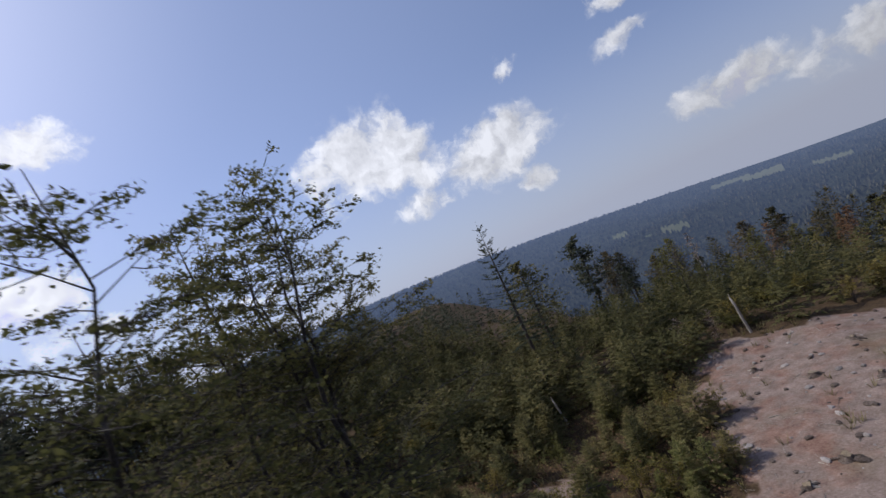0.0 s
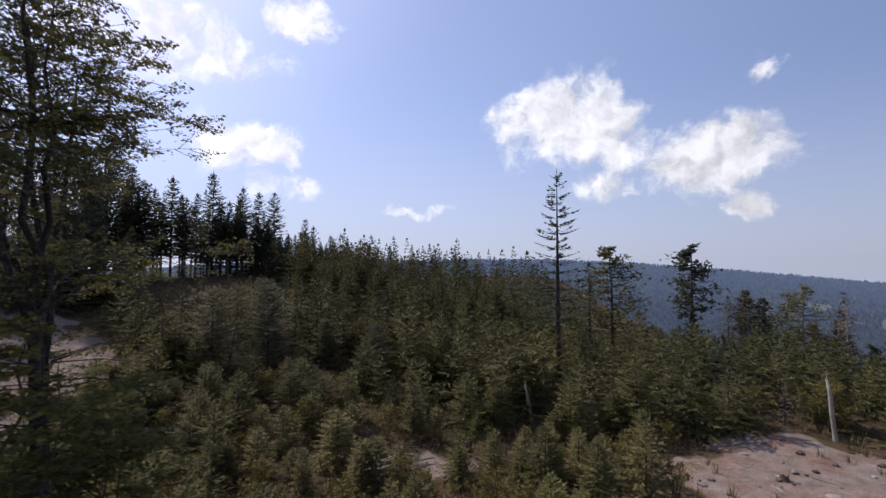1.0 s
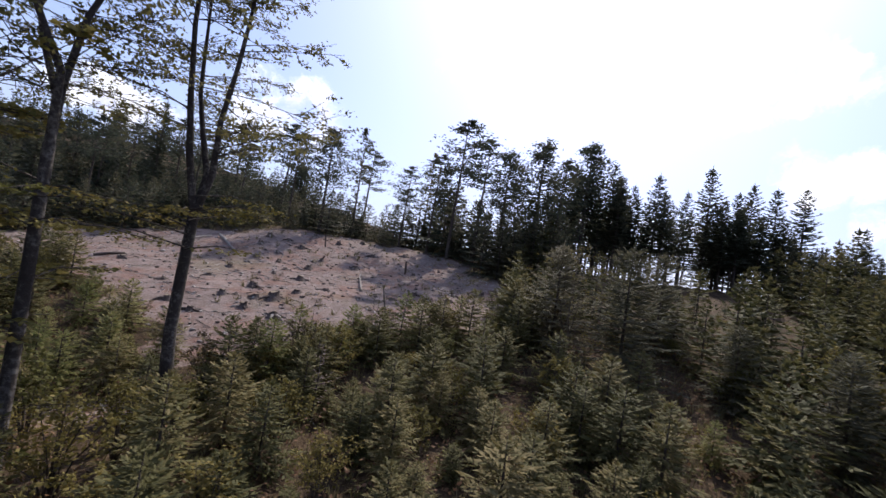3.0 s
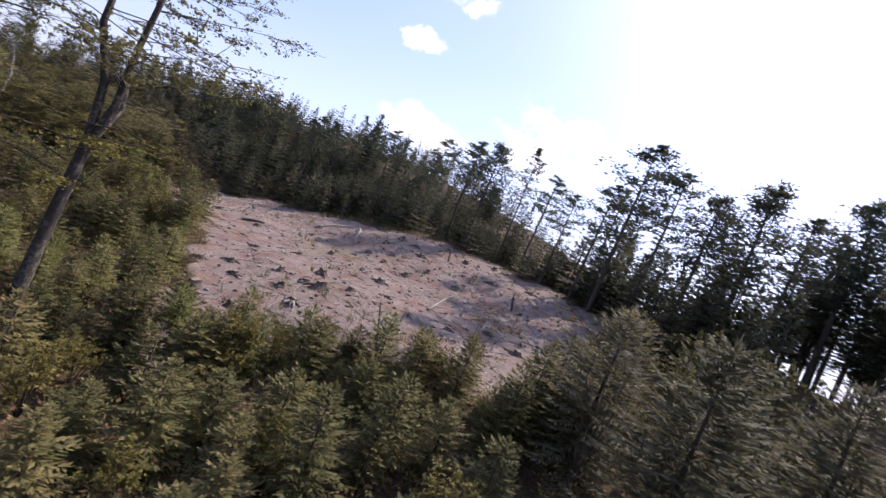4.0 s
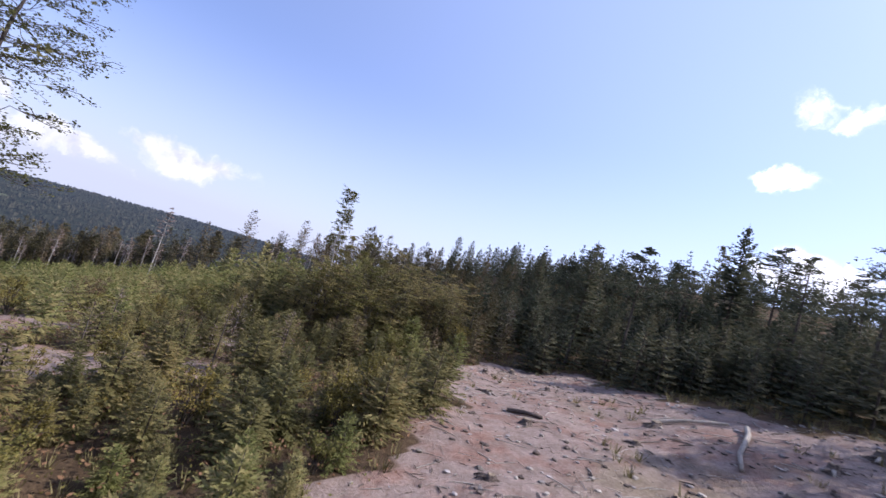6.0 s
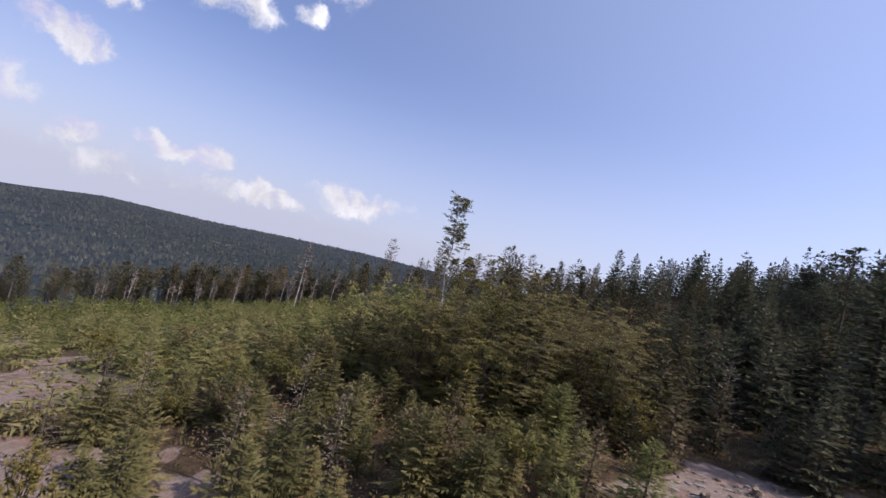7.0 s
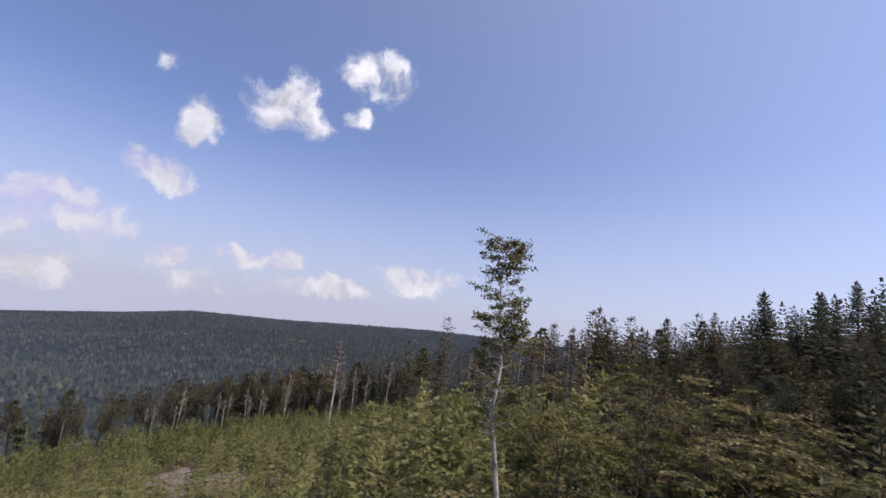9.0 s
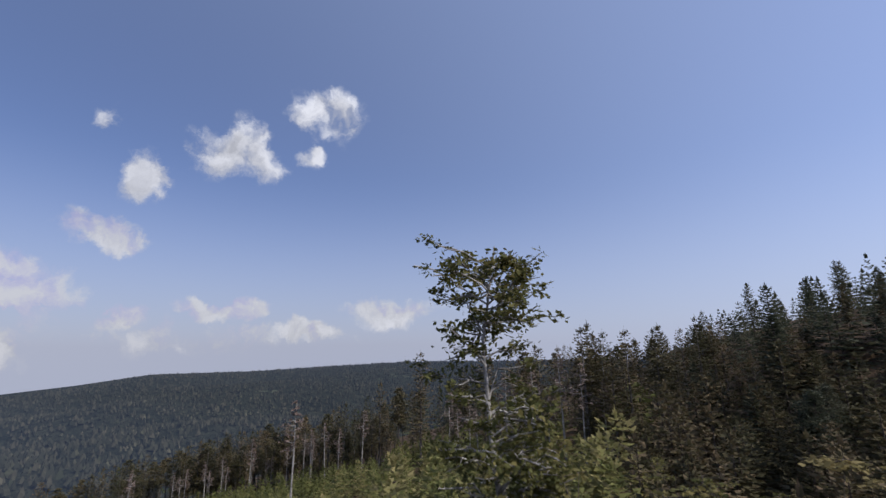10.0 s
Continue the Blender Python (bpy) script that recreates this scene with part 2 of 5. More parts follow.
LEAF_BROWN = foliage("leaves_brownish", (0.072, 0.058, 0.028), (0.154, 0.112, 0.057), (0.242, 0.163, 0.092), 0.26)
LEAF_RUST = foliage("bracken", (0.075, 0.040, 0.024), (0.15, 0.082, 0.046), (0.22, 0.13, 0.072), 0.22)
GRASS = foliage("grass", (0.092, 0.083, 0.036), (0.19, 0.16, 0.075), (0.32, 0.265, 0.15), 0.24)
BARK = rough_stuff("bark", [(0.30, (0.030, 0.023, 0.018)), (0.55, (0.072, 0.058, 0.047)), (0.8, (0.19, 0.165, 0.14))], 1.2, 14.0, 0.8)
BARK_PALE = rough_stuff("bark_pale", [(0.40, (0.035, 0.030, 0.026)), (0.55, (0.105, 0.095, 0.085)), (0.75, (0.30, 0.28, 0.255))], 1.0, 9.0, 0.5)
BARK_BEECH = rough_stuff("bark_beech", [(0.36, (0.026, 0.021, 0.018)), (0.54, (0.048, 0.039, 0.033)), (0.72, (0.22, 0.20, 0.175))], 1.0, 9.0, 0.7)
BARK_BIRCH = rough_stuff("bark_birch", [(0.36, (0.05, 0.043, 0.038)), (0.5, (0.22, 0.205, 0.19)), (0.7, (0.46, 0.44, 0.41))], 1.0, 9.0, 0.5)
WOOD_GREY = rough_stuff("weathered_wood", [(0.25, (0.10, 0.085, 0.07)), (0.55, (0.30, 0.265, 0.225)), (0.85, (0.55, 0.50, 0.44))], 1.5, 18.0, 0.6, island=0.3)
STUMP_DARK = rough_stuff("stump_bark", [(0.3, (0.03, 0.024, 0.02)), (0.52, (0.095, 0.072, 0.06)), (0.75, (0.24, 0.20, 0.175))], 2.0, 16.0, 0.9)
WOOD_CUT = rough_stuff("cut_wood", [(0.3, (0.12, 0.09, 0.06)), (0.6, (0.27, 0.215, 0.15)), (0.85, (0.40, 0.34, 0.26))], 3.0, 24.0, 0.4)
STONE = rough_stuff("stone", [(0.3, (0.14, 0.125, 0.115)), (0.6, (0.29, 0.26, 0.245)), (0.85, (0.44, 0.41, 0.39))], 2.0, 12.0, 0.4, island=0.3)


# ---- the lie of the land ----
NORTH = ((-400, -70, -120, -17, -75, -9.0, -60, -6.0, -50, -4.8, -45, -4.7, -38, -5.7, -30, -7.5, -25, -8.5, -19, -9.4, -15, -10.3, -11, -11.2, -6, -11.8, -3, -11.9, 4, -11.2, 12, -11.0, 25, -12.5, 40, -17, 80, -33, 150, -55, 400, -110))
SOUTH = ((-400, 8, -120, 5, -90, 4, -60, 0, -45, -3.6, -38, -5.4, -30, -7.4, -25, -8.5, -19, -9.3, -15, -10.0, -9, -11.2, -3, -12.3, 6, -14.2, 19, -17.6, 32, -21.6, 50, -26.6, 80, -34, 100, -38.5, 150, -60, 400, -115))
# heading in degrees left of +y, and how many degrees the far ridge stands over the eye
RIDGE_AZ = (-180, -155, -147, -137, -127, -121, -115, -111, -106, -90, -60, -34, -28, -17, -4, 8, 17, 26, 60, 100, 140, 180)
RIDGE_EL = (-1.0, -0.95, -1.25, -1.7, -1.75, -2.65, -3.3, -3.7, -4.3, -4.5, -3.8, -3.2, -2.7, -1.5, -0.2, 0.75, 1.1, 1.2, 0.3, -2, -2, -1.0)


def smooth(v, a, b):
    s = np.clip((np.asarray(v, float) - a) / (b - a), 0, 1)
    return s * s * (3 - 2 * s)


def wave(x, y, size, seed):
    """Soft made-up unevenness, between about -1 and 1."""
    r = np.random.RandomState(seed)
    total = 0
    for i in range(7):
        a, k, p = r.uniform(0, 6.283), r.uniform(0.6, 1.9) / size * 2, r.uniform(0, 6.283)
        total = total + np.sin((x * math.cos(a) + y * math.sin(a)) * k * 2 + p)
    return total / 4.0


def land(x, y):
    x, y = np.asarray(x, float), np.asarray(y, float)
    n, s = np.interp(x, NORTH[0::2], NORTH[1::2]), np.interp(x, SOUTH[0::2], SOUTH[1::2])
    w = smooth(y + 14 * smooth(x, -42, -60), 10, -12)
    z = n * (1 - w) + s * w
    z = z - np.maximum(y - 38, 0) * 0.22 * smooth(x, -12, 25) - np.maximum(y - 70, 0) * 0.12 * smooth(x, -60, -10)
    z = z + 7.0 * smooth(x, -12, -30) * smooth(y, -30, -62)
    z = z + 0.9 * np.exp(-((x + 33) ** 2 + (y - 1) ** 2) / 80.0)
    r, az = np.hypot(x, y), np.degrees(np.arctan2(-x, y))
    z = z + (wave(x, y, 16, 3) * 0.22 + wave(x, y, 5, 4) * 0.09) * smooth(r, 400, 60)
    # beyond the slope: a wide valley, and the ridge behind it
    crest = 2300 * np.tan(np.radians(np.interp(az, RIDGE_AZ, RIDGE_EL))) - 3
    valley = -130 + 25 * wave(x, y, 420, 8)
    rise = smooth(r, 700, 2300) ** 0.8
    far = valley + (crest - valley) * rise + wave(x, y, 300, 9) * 14 * smooth(r, 500, 1200) * (1 - rise)
    far = far - smooth(r, 2350, 4600) * 160
    k = smooth(r, 170, 560)
    return z * (1 - k) + far * k


CUT_EAST = ((3.4, 19), (4.2, 24.2), (4.4, 28), (5.6, 30), (8, 30.8), (11.5, 30.6), (16, 28.7), (26, 28), (34, 20), (30, 4), (14, -2), (6, 6), (2, 16))
CUT_WEST = ((-14.6, 11.6), (-13.4, 9.6), (-13.3, 8.2), (-13.9, 6.4), (-15.5, 5.2), (-16.2, 2.8), (-17.7, 0.6), (-19.0, -4.4), (-19.0, -9.0), (-20.6, -13.8), (-25.2, -15.3), (-28.6, -13.6), (-29.2, -8), (-30.4, -3.4), (-33.4, 0.2), (-36.4, 4), (-37.7, 9), (-37.2, 14), (-33.6, 18.6), (-28, 19.6), (-22.7, 19.4), (-18.5, 16.5), (-17, 13))
BARE_SPOTS = ((-4.9, 21.5, 1.5), (3.3, -12, 3.2), (-4.2, -5.0, 2.6), (-9.1, -6.6, 1.3), (-7.8, -12.3, 0.9), (18.5, -38.5, 3.8), (23.5, -41.0, 3.6), (27, -22, 4.2), (33, -45.5, 4.0), (29, -42, 3.0), (33, -25, 5.0), (41, -29, 5.0), (48, -33, 5.0), (8, -14, 2.2), (12, -17, 2.2), (-9.6, 9.0, 0.7))


def inside(x, y, corners):
    hit = False
    for (x1, y1), (x2, y2) in zip(corners, corners[1:] + corners[:1]):
        if (y1 > y) != (y2 > y) and x < (x2 - x1) * (y - y1) / (y2 - y1) + x1:
            hit = not hit
    return hit


def bare(x, y, edge=0.0):
    wx, wy = x + 0.7 * math.sin(y * 1.3) + 0.4 * math.sin(y * 3.1 + 1), y + 0.7 * math.sin(x * 1.1 + 2) + 0.4 * math.sin(x * 2.7)
    return inside(wx, wy, CUT_EAST) or inside(wx, wy, CUT_WEST) or any(math.hypot(wx - a, wy - b) < r + edge for a, b, r in BARE_SPOTS)


# ---- mesh helpers ----
def mesh_of(name, verts, tris, mat, flat=True):
    """A mesh from arrays of places and triangles."""
    verts, tris = np.asarray(verts, np.float32), np.asarray(tris, np.int32)
    me = bpy.data.meshes.new(name)
    me.vertices.add(len(verts))
    me.vertices.foreach_set("co", verts.ravel())
    me.loops.add(tris.size)
    me.loops.foreach_set("vertex_index", tris.ravel())
    me.polygons.add(len(tris))
    me.polygons.foreach_set("loop_start", np.arange(0, tris.size, 3, dtype=np.int32))
    me.polygons.foreach_set("use_smooth", np.full(len(tris), not flat))
    me.materials.append(mat)
    me.update(calc_edges=True)
    return me


class Pile:
    """Gathers pieces of geometry into one."""

    def __init__(self):
        self.v, self.f, self.n = [], [], 0

    def add(self, v, f):
        v, f = np.asarray(v, float).reshape(-1, 3), np.asarray(f, int).reshape(-1, 3)
        self.v.append(v)
        self.f.append(f + self.n)
        self.n += len(v)

    def mesh(self, name, mat, flat=True):
        return mesh_of(name, np.concatenate(self.v), np.concatenate(self.f), mat, flat)

    def arrays(self):
        return np.concatenate(self.v), np.concatenate(self.f)


def tube(points, radii, sides=6, cap=True):
    """A tapered, bending round limb."""
    points = np.asarray(points, float)
    v, f = [], []
    for i, (p, r) in enumerate(zip(points, radii)):
        d = points[min(i + 1, len(points) - 1)] - points[max(i - 1, 0)]
        d = d / (np.linalg.norm(d) + 1e-9)
        a = np.cross(d, (0, 0, 1.0) if abs(d[2]) < 0.9 else (1.0, 0, 0))
        a /= np.linalg.norm(a)
        b = np.cross(d, a)
        for k in range(sides):
            t = 6.2832 * k / sides
            v.append(p + r * (math.cos(t) * a + math.sin(t) * b))
    for i in range(len(points) - 1):
        for k in range(sides):
            a0, a1 = i * sides + k, i * sides + (k + 1) % sides
            f += [(a0, a0 + sides, a1 + sides), (a0, a1 + sides, a1)]
    if cap:
        v.append(points[-1])
        for k in range(sides):
            f.append(((len(points) - 1) * sides + (k + 1) % sides, (len(points) - 1) * sides + k, len(v) - 1))
    return np.array(v), np.array(f)


def thing(name, label, category, group="", kind=""):
    return tagged(new(name), label, category, group, kind)


def part(name, me, parent, label=""):
    ob = new(name, me)
    ob.parent = parent
    if label:
        tagged(ob, label)
    return ob


def placed(x, y, turn=0.0, size=1.0, lean=0.0, sink=0.05, tall=1.0):
    z = float(land(x, y)) - sink
    return Matrix.LocRotScale((x, y, z), Euler((radians(lean), 0, radians(turn))), (size, size, size * tall))


def put(template, state, m):
    """The first call places the template itself, later ones place copies."""
    if state.get(template.name):
        k = template.scale
        return copy_thing(template, m @ Matrix.Diagonal((1 / k[0], 1 / k[1], 1 / k[2], 1)))
    state[template.name] = True
    template.matrix_basis = m
    return template


USED = {}


# ---- plants ----
def spruce_arrays(h, width, seed, step=0.2, per=7, stations=5, bare_below=0.04, shape=0.85, lift=0.35, droop=0.25, twig=0.22, thick=0.05, gap=0.0, fine=False):
    """Trunk and needle sprays of a spruce: whorls of flat fronds, each a drooping axis with twigs to both sides, paler at the young tips."""
    r = np.random.RandomState(seed)
    tv, tf = tube([(0, 0, -0.3), (r.normal(0, .01), r.normal(0, .01), h * 0.5), (r.normal(0, .015), r.normal(0, .015), h)], [0.012 * h + 0.02, 0.008 * h + 0.01, 0.006], 5)
    v, f, tone = [], [], []

    def blade(p, d, length, roll, pale, wide):
        """One twig: a kite, or a plain triangle where the tree stands far off."""
        flat = np.cross(d, (0, 0, 1.0))
        flat /= np.linalg.norm(flat) + 1e-9
        b = (flat * math.cos(roll) + np.cross(flat, d) * math.sin(roll)) * wide
        i, e = len(v), p + d * length
        if fine:
            m = p + d * length * 0.42 - np.array((0, 0, 0.03)) * length
            v.extend((p, m - b, e, m + b))
            f.extend(((i, i + 1, i + 2), (i, i + 2, i + 3)))
            tone.extend((-0.1, pale * 0.5, pale, pale * 0.5))
        else:
            v.extend((p - b, p + b, e))
            f.append((i, i + 1, i + 2))
            tone.extend((0.0, 0.0, pale))

    z, phase = h * bare_below, 0.0
    while z < h * 0.97:
        u = z / h
        reach = width * (1 - (u - bare_below) / (1 - bare_below)) ** shape * r.uniform(0.88, 1.08) + 0.07
        n = max(4, int(round(per * (0.55 + 0.45 * (1 - u)))))
        phase += 0.5 + r.rand()
        for k in range(n):
            if r.rand() < gap:
                continue
            ang = phase + 6.2832 * (k + r.uniform(-0.3, 0.3)) / n
            L = reach * r.uniform(0.6, 1.12)
            out = np.array((math.cos(ang), math.sin(ang), 0.0))
            side = np.array((-math.sin(ang), math.cos(ang), 0.0))
            z0 = z + r.normal(0, 0.12) * step
            up = lift * (u * 1.9 - 0.15) + r.normal(0, 0.06)
            sag = droop * (1 - u)
            m = max(2, int(round(stations * (0.25 + 0.75 * L / (width + 0.05)))))
            tilt = r.normal(0, 0.25)
            for q in (np.arange(m) + 0.75) / m:
                p = out * L * q + np.array((0, 0, z0 + L * (up * q - sag * q * q + 0.1 * q ** 3)))
                tl = min(twig, 0.55 * L + 0.04) * (1.2 - 0.7 * q) * r.uniform(0.8, 1.2)
                slope = up - 2 * sag * q + 0.3 * q * q
                for sg in (-1, 1):
                    d = out * r.uniform(0.6, 0.95) + side * sg * r.uniform(0.55, 0.9) + np.array((0, 0, slope * 0.7 + sg * tilt * 0.4 - r.uniform(0.0, 0.3)))
                    d /= np.linalg.norm(d)
                    blade(p, d, tl, r.normal(0, 0.5), 0.12 + 0.3 * q, thick * r.uniform(0.75, 1.2))
            d = out + np.array((0, 0, up - 2 * sag + 0.35))
            d /= np.linalg.norm(d)
            blade(out * L * 0.93 + np.array((0, 0, z0 + L * (up * 0.93 - sag * 0.86 + 0.08))), d, min(twig, 0.3 * L + 0.05), r.normal(0, 0.5), 0.5, thick)
        z += step * (0.7 + 0.5 * (1 - u)) * r.uniform(0.85, 1.15)
    for k in range(5):
        a = k * 1.2566
        d = np.array((0.28 * math.cos(a), 0.28 * math.sin(a), 1.0)) / 1.04
        blade(np.array((0, 0, h * 0.94)), d, h * 0.05 + 0.08, a, 0.4, thick * 0.8)
    blade(np.array((0, 0, h * 0.95)), np.array((0.01, 0.0, 1.0)), h * 0.07 + 0.08, 0.3, 0.4, thick * 0.8)
    return tv, tf, np.array(v), np.array(f), np.array(tone)


def toned(me, tone):
    me.attributes.new("tone", "FLOAT", "POINT").data.foreach_set("value", np.asarray(tone, np.float32))
    return me


def spruce_thing(name, label, needles, bark=None, category="tree", group="", **how):
    tv, tf, v, f, tone = spruce_arrays(**how)
    root = thing(name, label, category, group)
    part("trunk", mesh_of("trunk", tv, tf, bark or BARK, False), root)
    part("crown", toned(mesh_of("crown", v, f, needles), tone), root)
    return root


def leaf_arrays(places, size, seed, flat=0.5):
    """Leaves as folded diamonds round the given places."""
    r = np.random.RandomState(seed)
    n = len(places)
    a = r.normal(0, 1, (n, 3))
    a[:, 2] *= flat
    a /= np.linalg.norm(a, axis=1)[:, None]
    b = np.cross(a, r.normal(0, 1, (n, 3)) + np.array((0, 0, 1.2)))
    b /= np.linalg.norm(b, axis=1)[:, None] + 1e-9
    s = size * r.uniform(0.6, 1.3, (n, 1))
    p = np.asarray(places)
    v = np.stack([p - a * s, p + b * s * 0.55 - np.array((0, 0, 0.1)) * s, p + a * s, p - b * s * 0.55 - np.array((0, 0, 0.1)) * s], 1).reshape(-1, 3)
    i = np.arange(n)[:, None] * 4
    return v, np.concatenate([i + np.array([[0, 1, 2]]), i + np.array([[0, 2, 3]])])


def broadleaf_arrays(h, spread, seed, fork=0.35, stems=2, boughs=16, leaves=30, leaf=0.09, trunk_r=0.16, low=0.25, lean=(0, 0), clump=0.28, sag=0.0, crook=0.012, high=1.0, tufts=0, narrow=0.32, steep=0.0, dome=0.0, start=0.04, layer=0.6, flat=0.5):
    """A broadleaf tree: a forked trunk, boughs, twigs and leaves along the twigs."""
    r = np.random.RandomState(seed)
    wood, spots = Pile(), []
    top = np.array((lean[0], lean[1], h))
    base = np.array((0, 0, -0.4))
    fk = np.array((lean[0] * fork * 0.7 + r.normal(0, .1), lean[1] * fork * 0.7 + r.normal(0, .1), h * fork))
    mid = (base + fk) / 2 + np.array((r.normal(0, .08), r.normal(0, .08), 0))
    wood.add(*tube([base, base + (0, 0, 0.5), mid, fk], [trunk_r * 1.5, trunk_r * 1.1, trunk_r * 0.95, trunk_r * 0.85], 8, False))
    axes = []
    for k in range(stems):
        a = r.uniform(0, 6.28) if stems == 1 else 6.2832 * k / stems + r.uniform(-.4, .4)
        e = top * (1 - 0.12 * k * r.rand()) + np.array((math.cos(a), math.sin(a), 0)) * spread * (narrow if stems > 1 else 0.08)
        pts = [fk]
        for q in (0.14, 0.28, 0.42, 0.56, 0.7, 0.85, 1.0):
            pts.append(fk + (e - fk) * q + np.array((math.cos(a), math.sin(a), 0)) * spread * 0.05 * math.sin(q * 3.14) + r.normal(0, crook * h, 3))
        rad = trunk_r * (0.72 if stems > 1 else 0.85)
        wood.add(*tube(pts, [rad * w for w in (1.0, 0.85, 0.7, 0.58, 0.46, 0.35, 0.22, 0.08)], 6))
        axes.append((np.array(pts), rad))
    if low < fork:
        axes.append((np.array([base + (fk - base) * q for q in (low / fork, 1.0)]), trunk_r * 0.7))
    for k in range(boughs):
        pts, rad = axes[k % len(axes)]
        q = r.uniform(start, 0.97) ** high * (len(pts) - 1)
        i = min(int(q), len(pts) - 2)
        s = pts[i] + (pts[i + 1] - pts[i]) * (q - i)
        u = s[2] / h
        a = r.uniform(0, 6.2832)
        L = spread * (1.1 - 0.5 * u) * r.uniform(0.5, 1.1) * (1 - dome * max(0.0, u - 0.55) / 0.45)
        rise = r.uniform(0.15, 0.65) * (0.4 + u) - sag + steep * r.rand()
        d = np.array((math.cos(a), math.sin(a), rise))
        bp = [s]
        for w in (0.35, 0.7, 1.0):
            bp.append(s + d * L * w + np.array((0, 0, -0.12 * L * w * w * (1 + sag))) + r.normal(0, 0.05 * L, 3) * w)
        br = max(0.012, 0.24 * rad * (1.2 - u))
        wood.add(*tube(bp, [br, br * 0.7, br * 0.45, 0.006], 5))
        for j in range(int(4 + L * 2.2)):
            w = r.uniform(0.2, 1.0) * 3
            ii = min(int(w), 2)
            ts = bp[ii] + (bp[ii + 1] - bp[ii]) * (w - ii)
            ta = a + r.choice((-1, 1)) * r.uniform(0.5, 1.2)
            tl = (0.22 * L + 0.25) * r.uniform(0.5, 1.2)
            te = ts + np.array((math.cos(ta), math.sin(ta), r.uniform(-0.25, 0.4) - sag * 0.5)) * tl
            wood.add(*tube([ts, (ts + te) / 2 + r.normal(0, 0.03, 3), te], [0.011, 0.008, 0.004], 3, False))
            along = r.uniform(0.15, 1.08, (leaves, 1))
            if tufts:
                # leaves sit in small flat sprays along the twig
                along = r.uniform(0.3, 1.1, (tufts, 1))[r.randint(0, tufts, leaves)]
            spots.append(ts + (te - ts) * along + r.normal(0, clump * 0.5, (leaves, 3)) * np.array((1, 1, layer if tufts else 0.45)))
    lv, lf = leaf_arrays(np.concatenate(spots), leaf, seed + 1, flat)
    wv, wf = wood.arrays()
    return wv, wf, lv, lf


def broadleaf_thing(name, label, leaf_mat, bark, category="tree", group="", **how):
    wv, wf, lv, lf = broadleaf_arrays(**how)
    root = thing(name, label, category, group)
    part("trunk", mesh_of("trunk", wv, wf, bark, False), root)
    part("crown", mesh_of("crown", lv, lf, leaf_mat), root)
    return root


def shrub_arrays(h, spread, seed, stems=9, leaves=34, leaf=0.07):
    r = np.random.RandomState(seed)
    wood, spots = Pile(), []
    for k in range(stems):
        a = r.uniform(0, 6.28)
        e = np.array((math.cos(a) * spread * r.uniform(.2, 1), math.sin(a) * spread * r.uniform(.2, 1), h * r.uniform(0.6, 1.05)))
        m = e * np.array((0.35, 0.35, 0.55))
        wood.add(*tube([(0, 0, -0.1), m, e], [0.028, 0.017, 0.005], 4, False))
        for j in range(7):
            q = r.uniform(0.3, 1.0)
            s = m + (e - m) * (q - 0.3) / 0.7
            t = s + np.array((r.normal(0, .3), r.normal(0, .3), r.uniform(-.1, .3))) * spread * 0.75
            wood.add(*tube([s, t], [0.008, 0.004], 3, False))
            spots.append(s + (t - s) * r.uniform(0.1, 1.1, (leaves, 1)) + r.normal(0, 0.06 * spread, (leaves, 3)))
    lv, lf = leaf_arrays(np.concatenate(spots), leaf, seed + 5)
    wv, wf = wood.arrays()
    return wv, wf, lv, lf


def shrub_thing(name, label, leaf_mat, group="", **how):
    wv, wf, lv, lf = shrub_arrays(**how)
    root = thing(name, label, "shrub", group)
    part("stem", mesh_of("stem", wv, wf, BARK, False), root)
    part("foliage", mesh_of("foliage", lv, lf, leaf_mat), root)
    return root


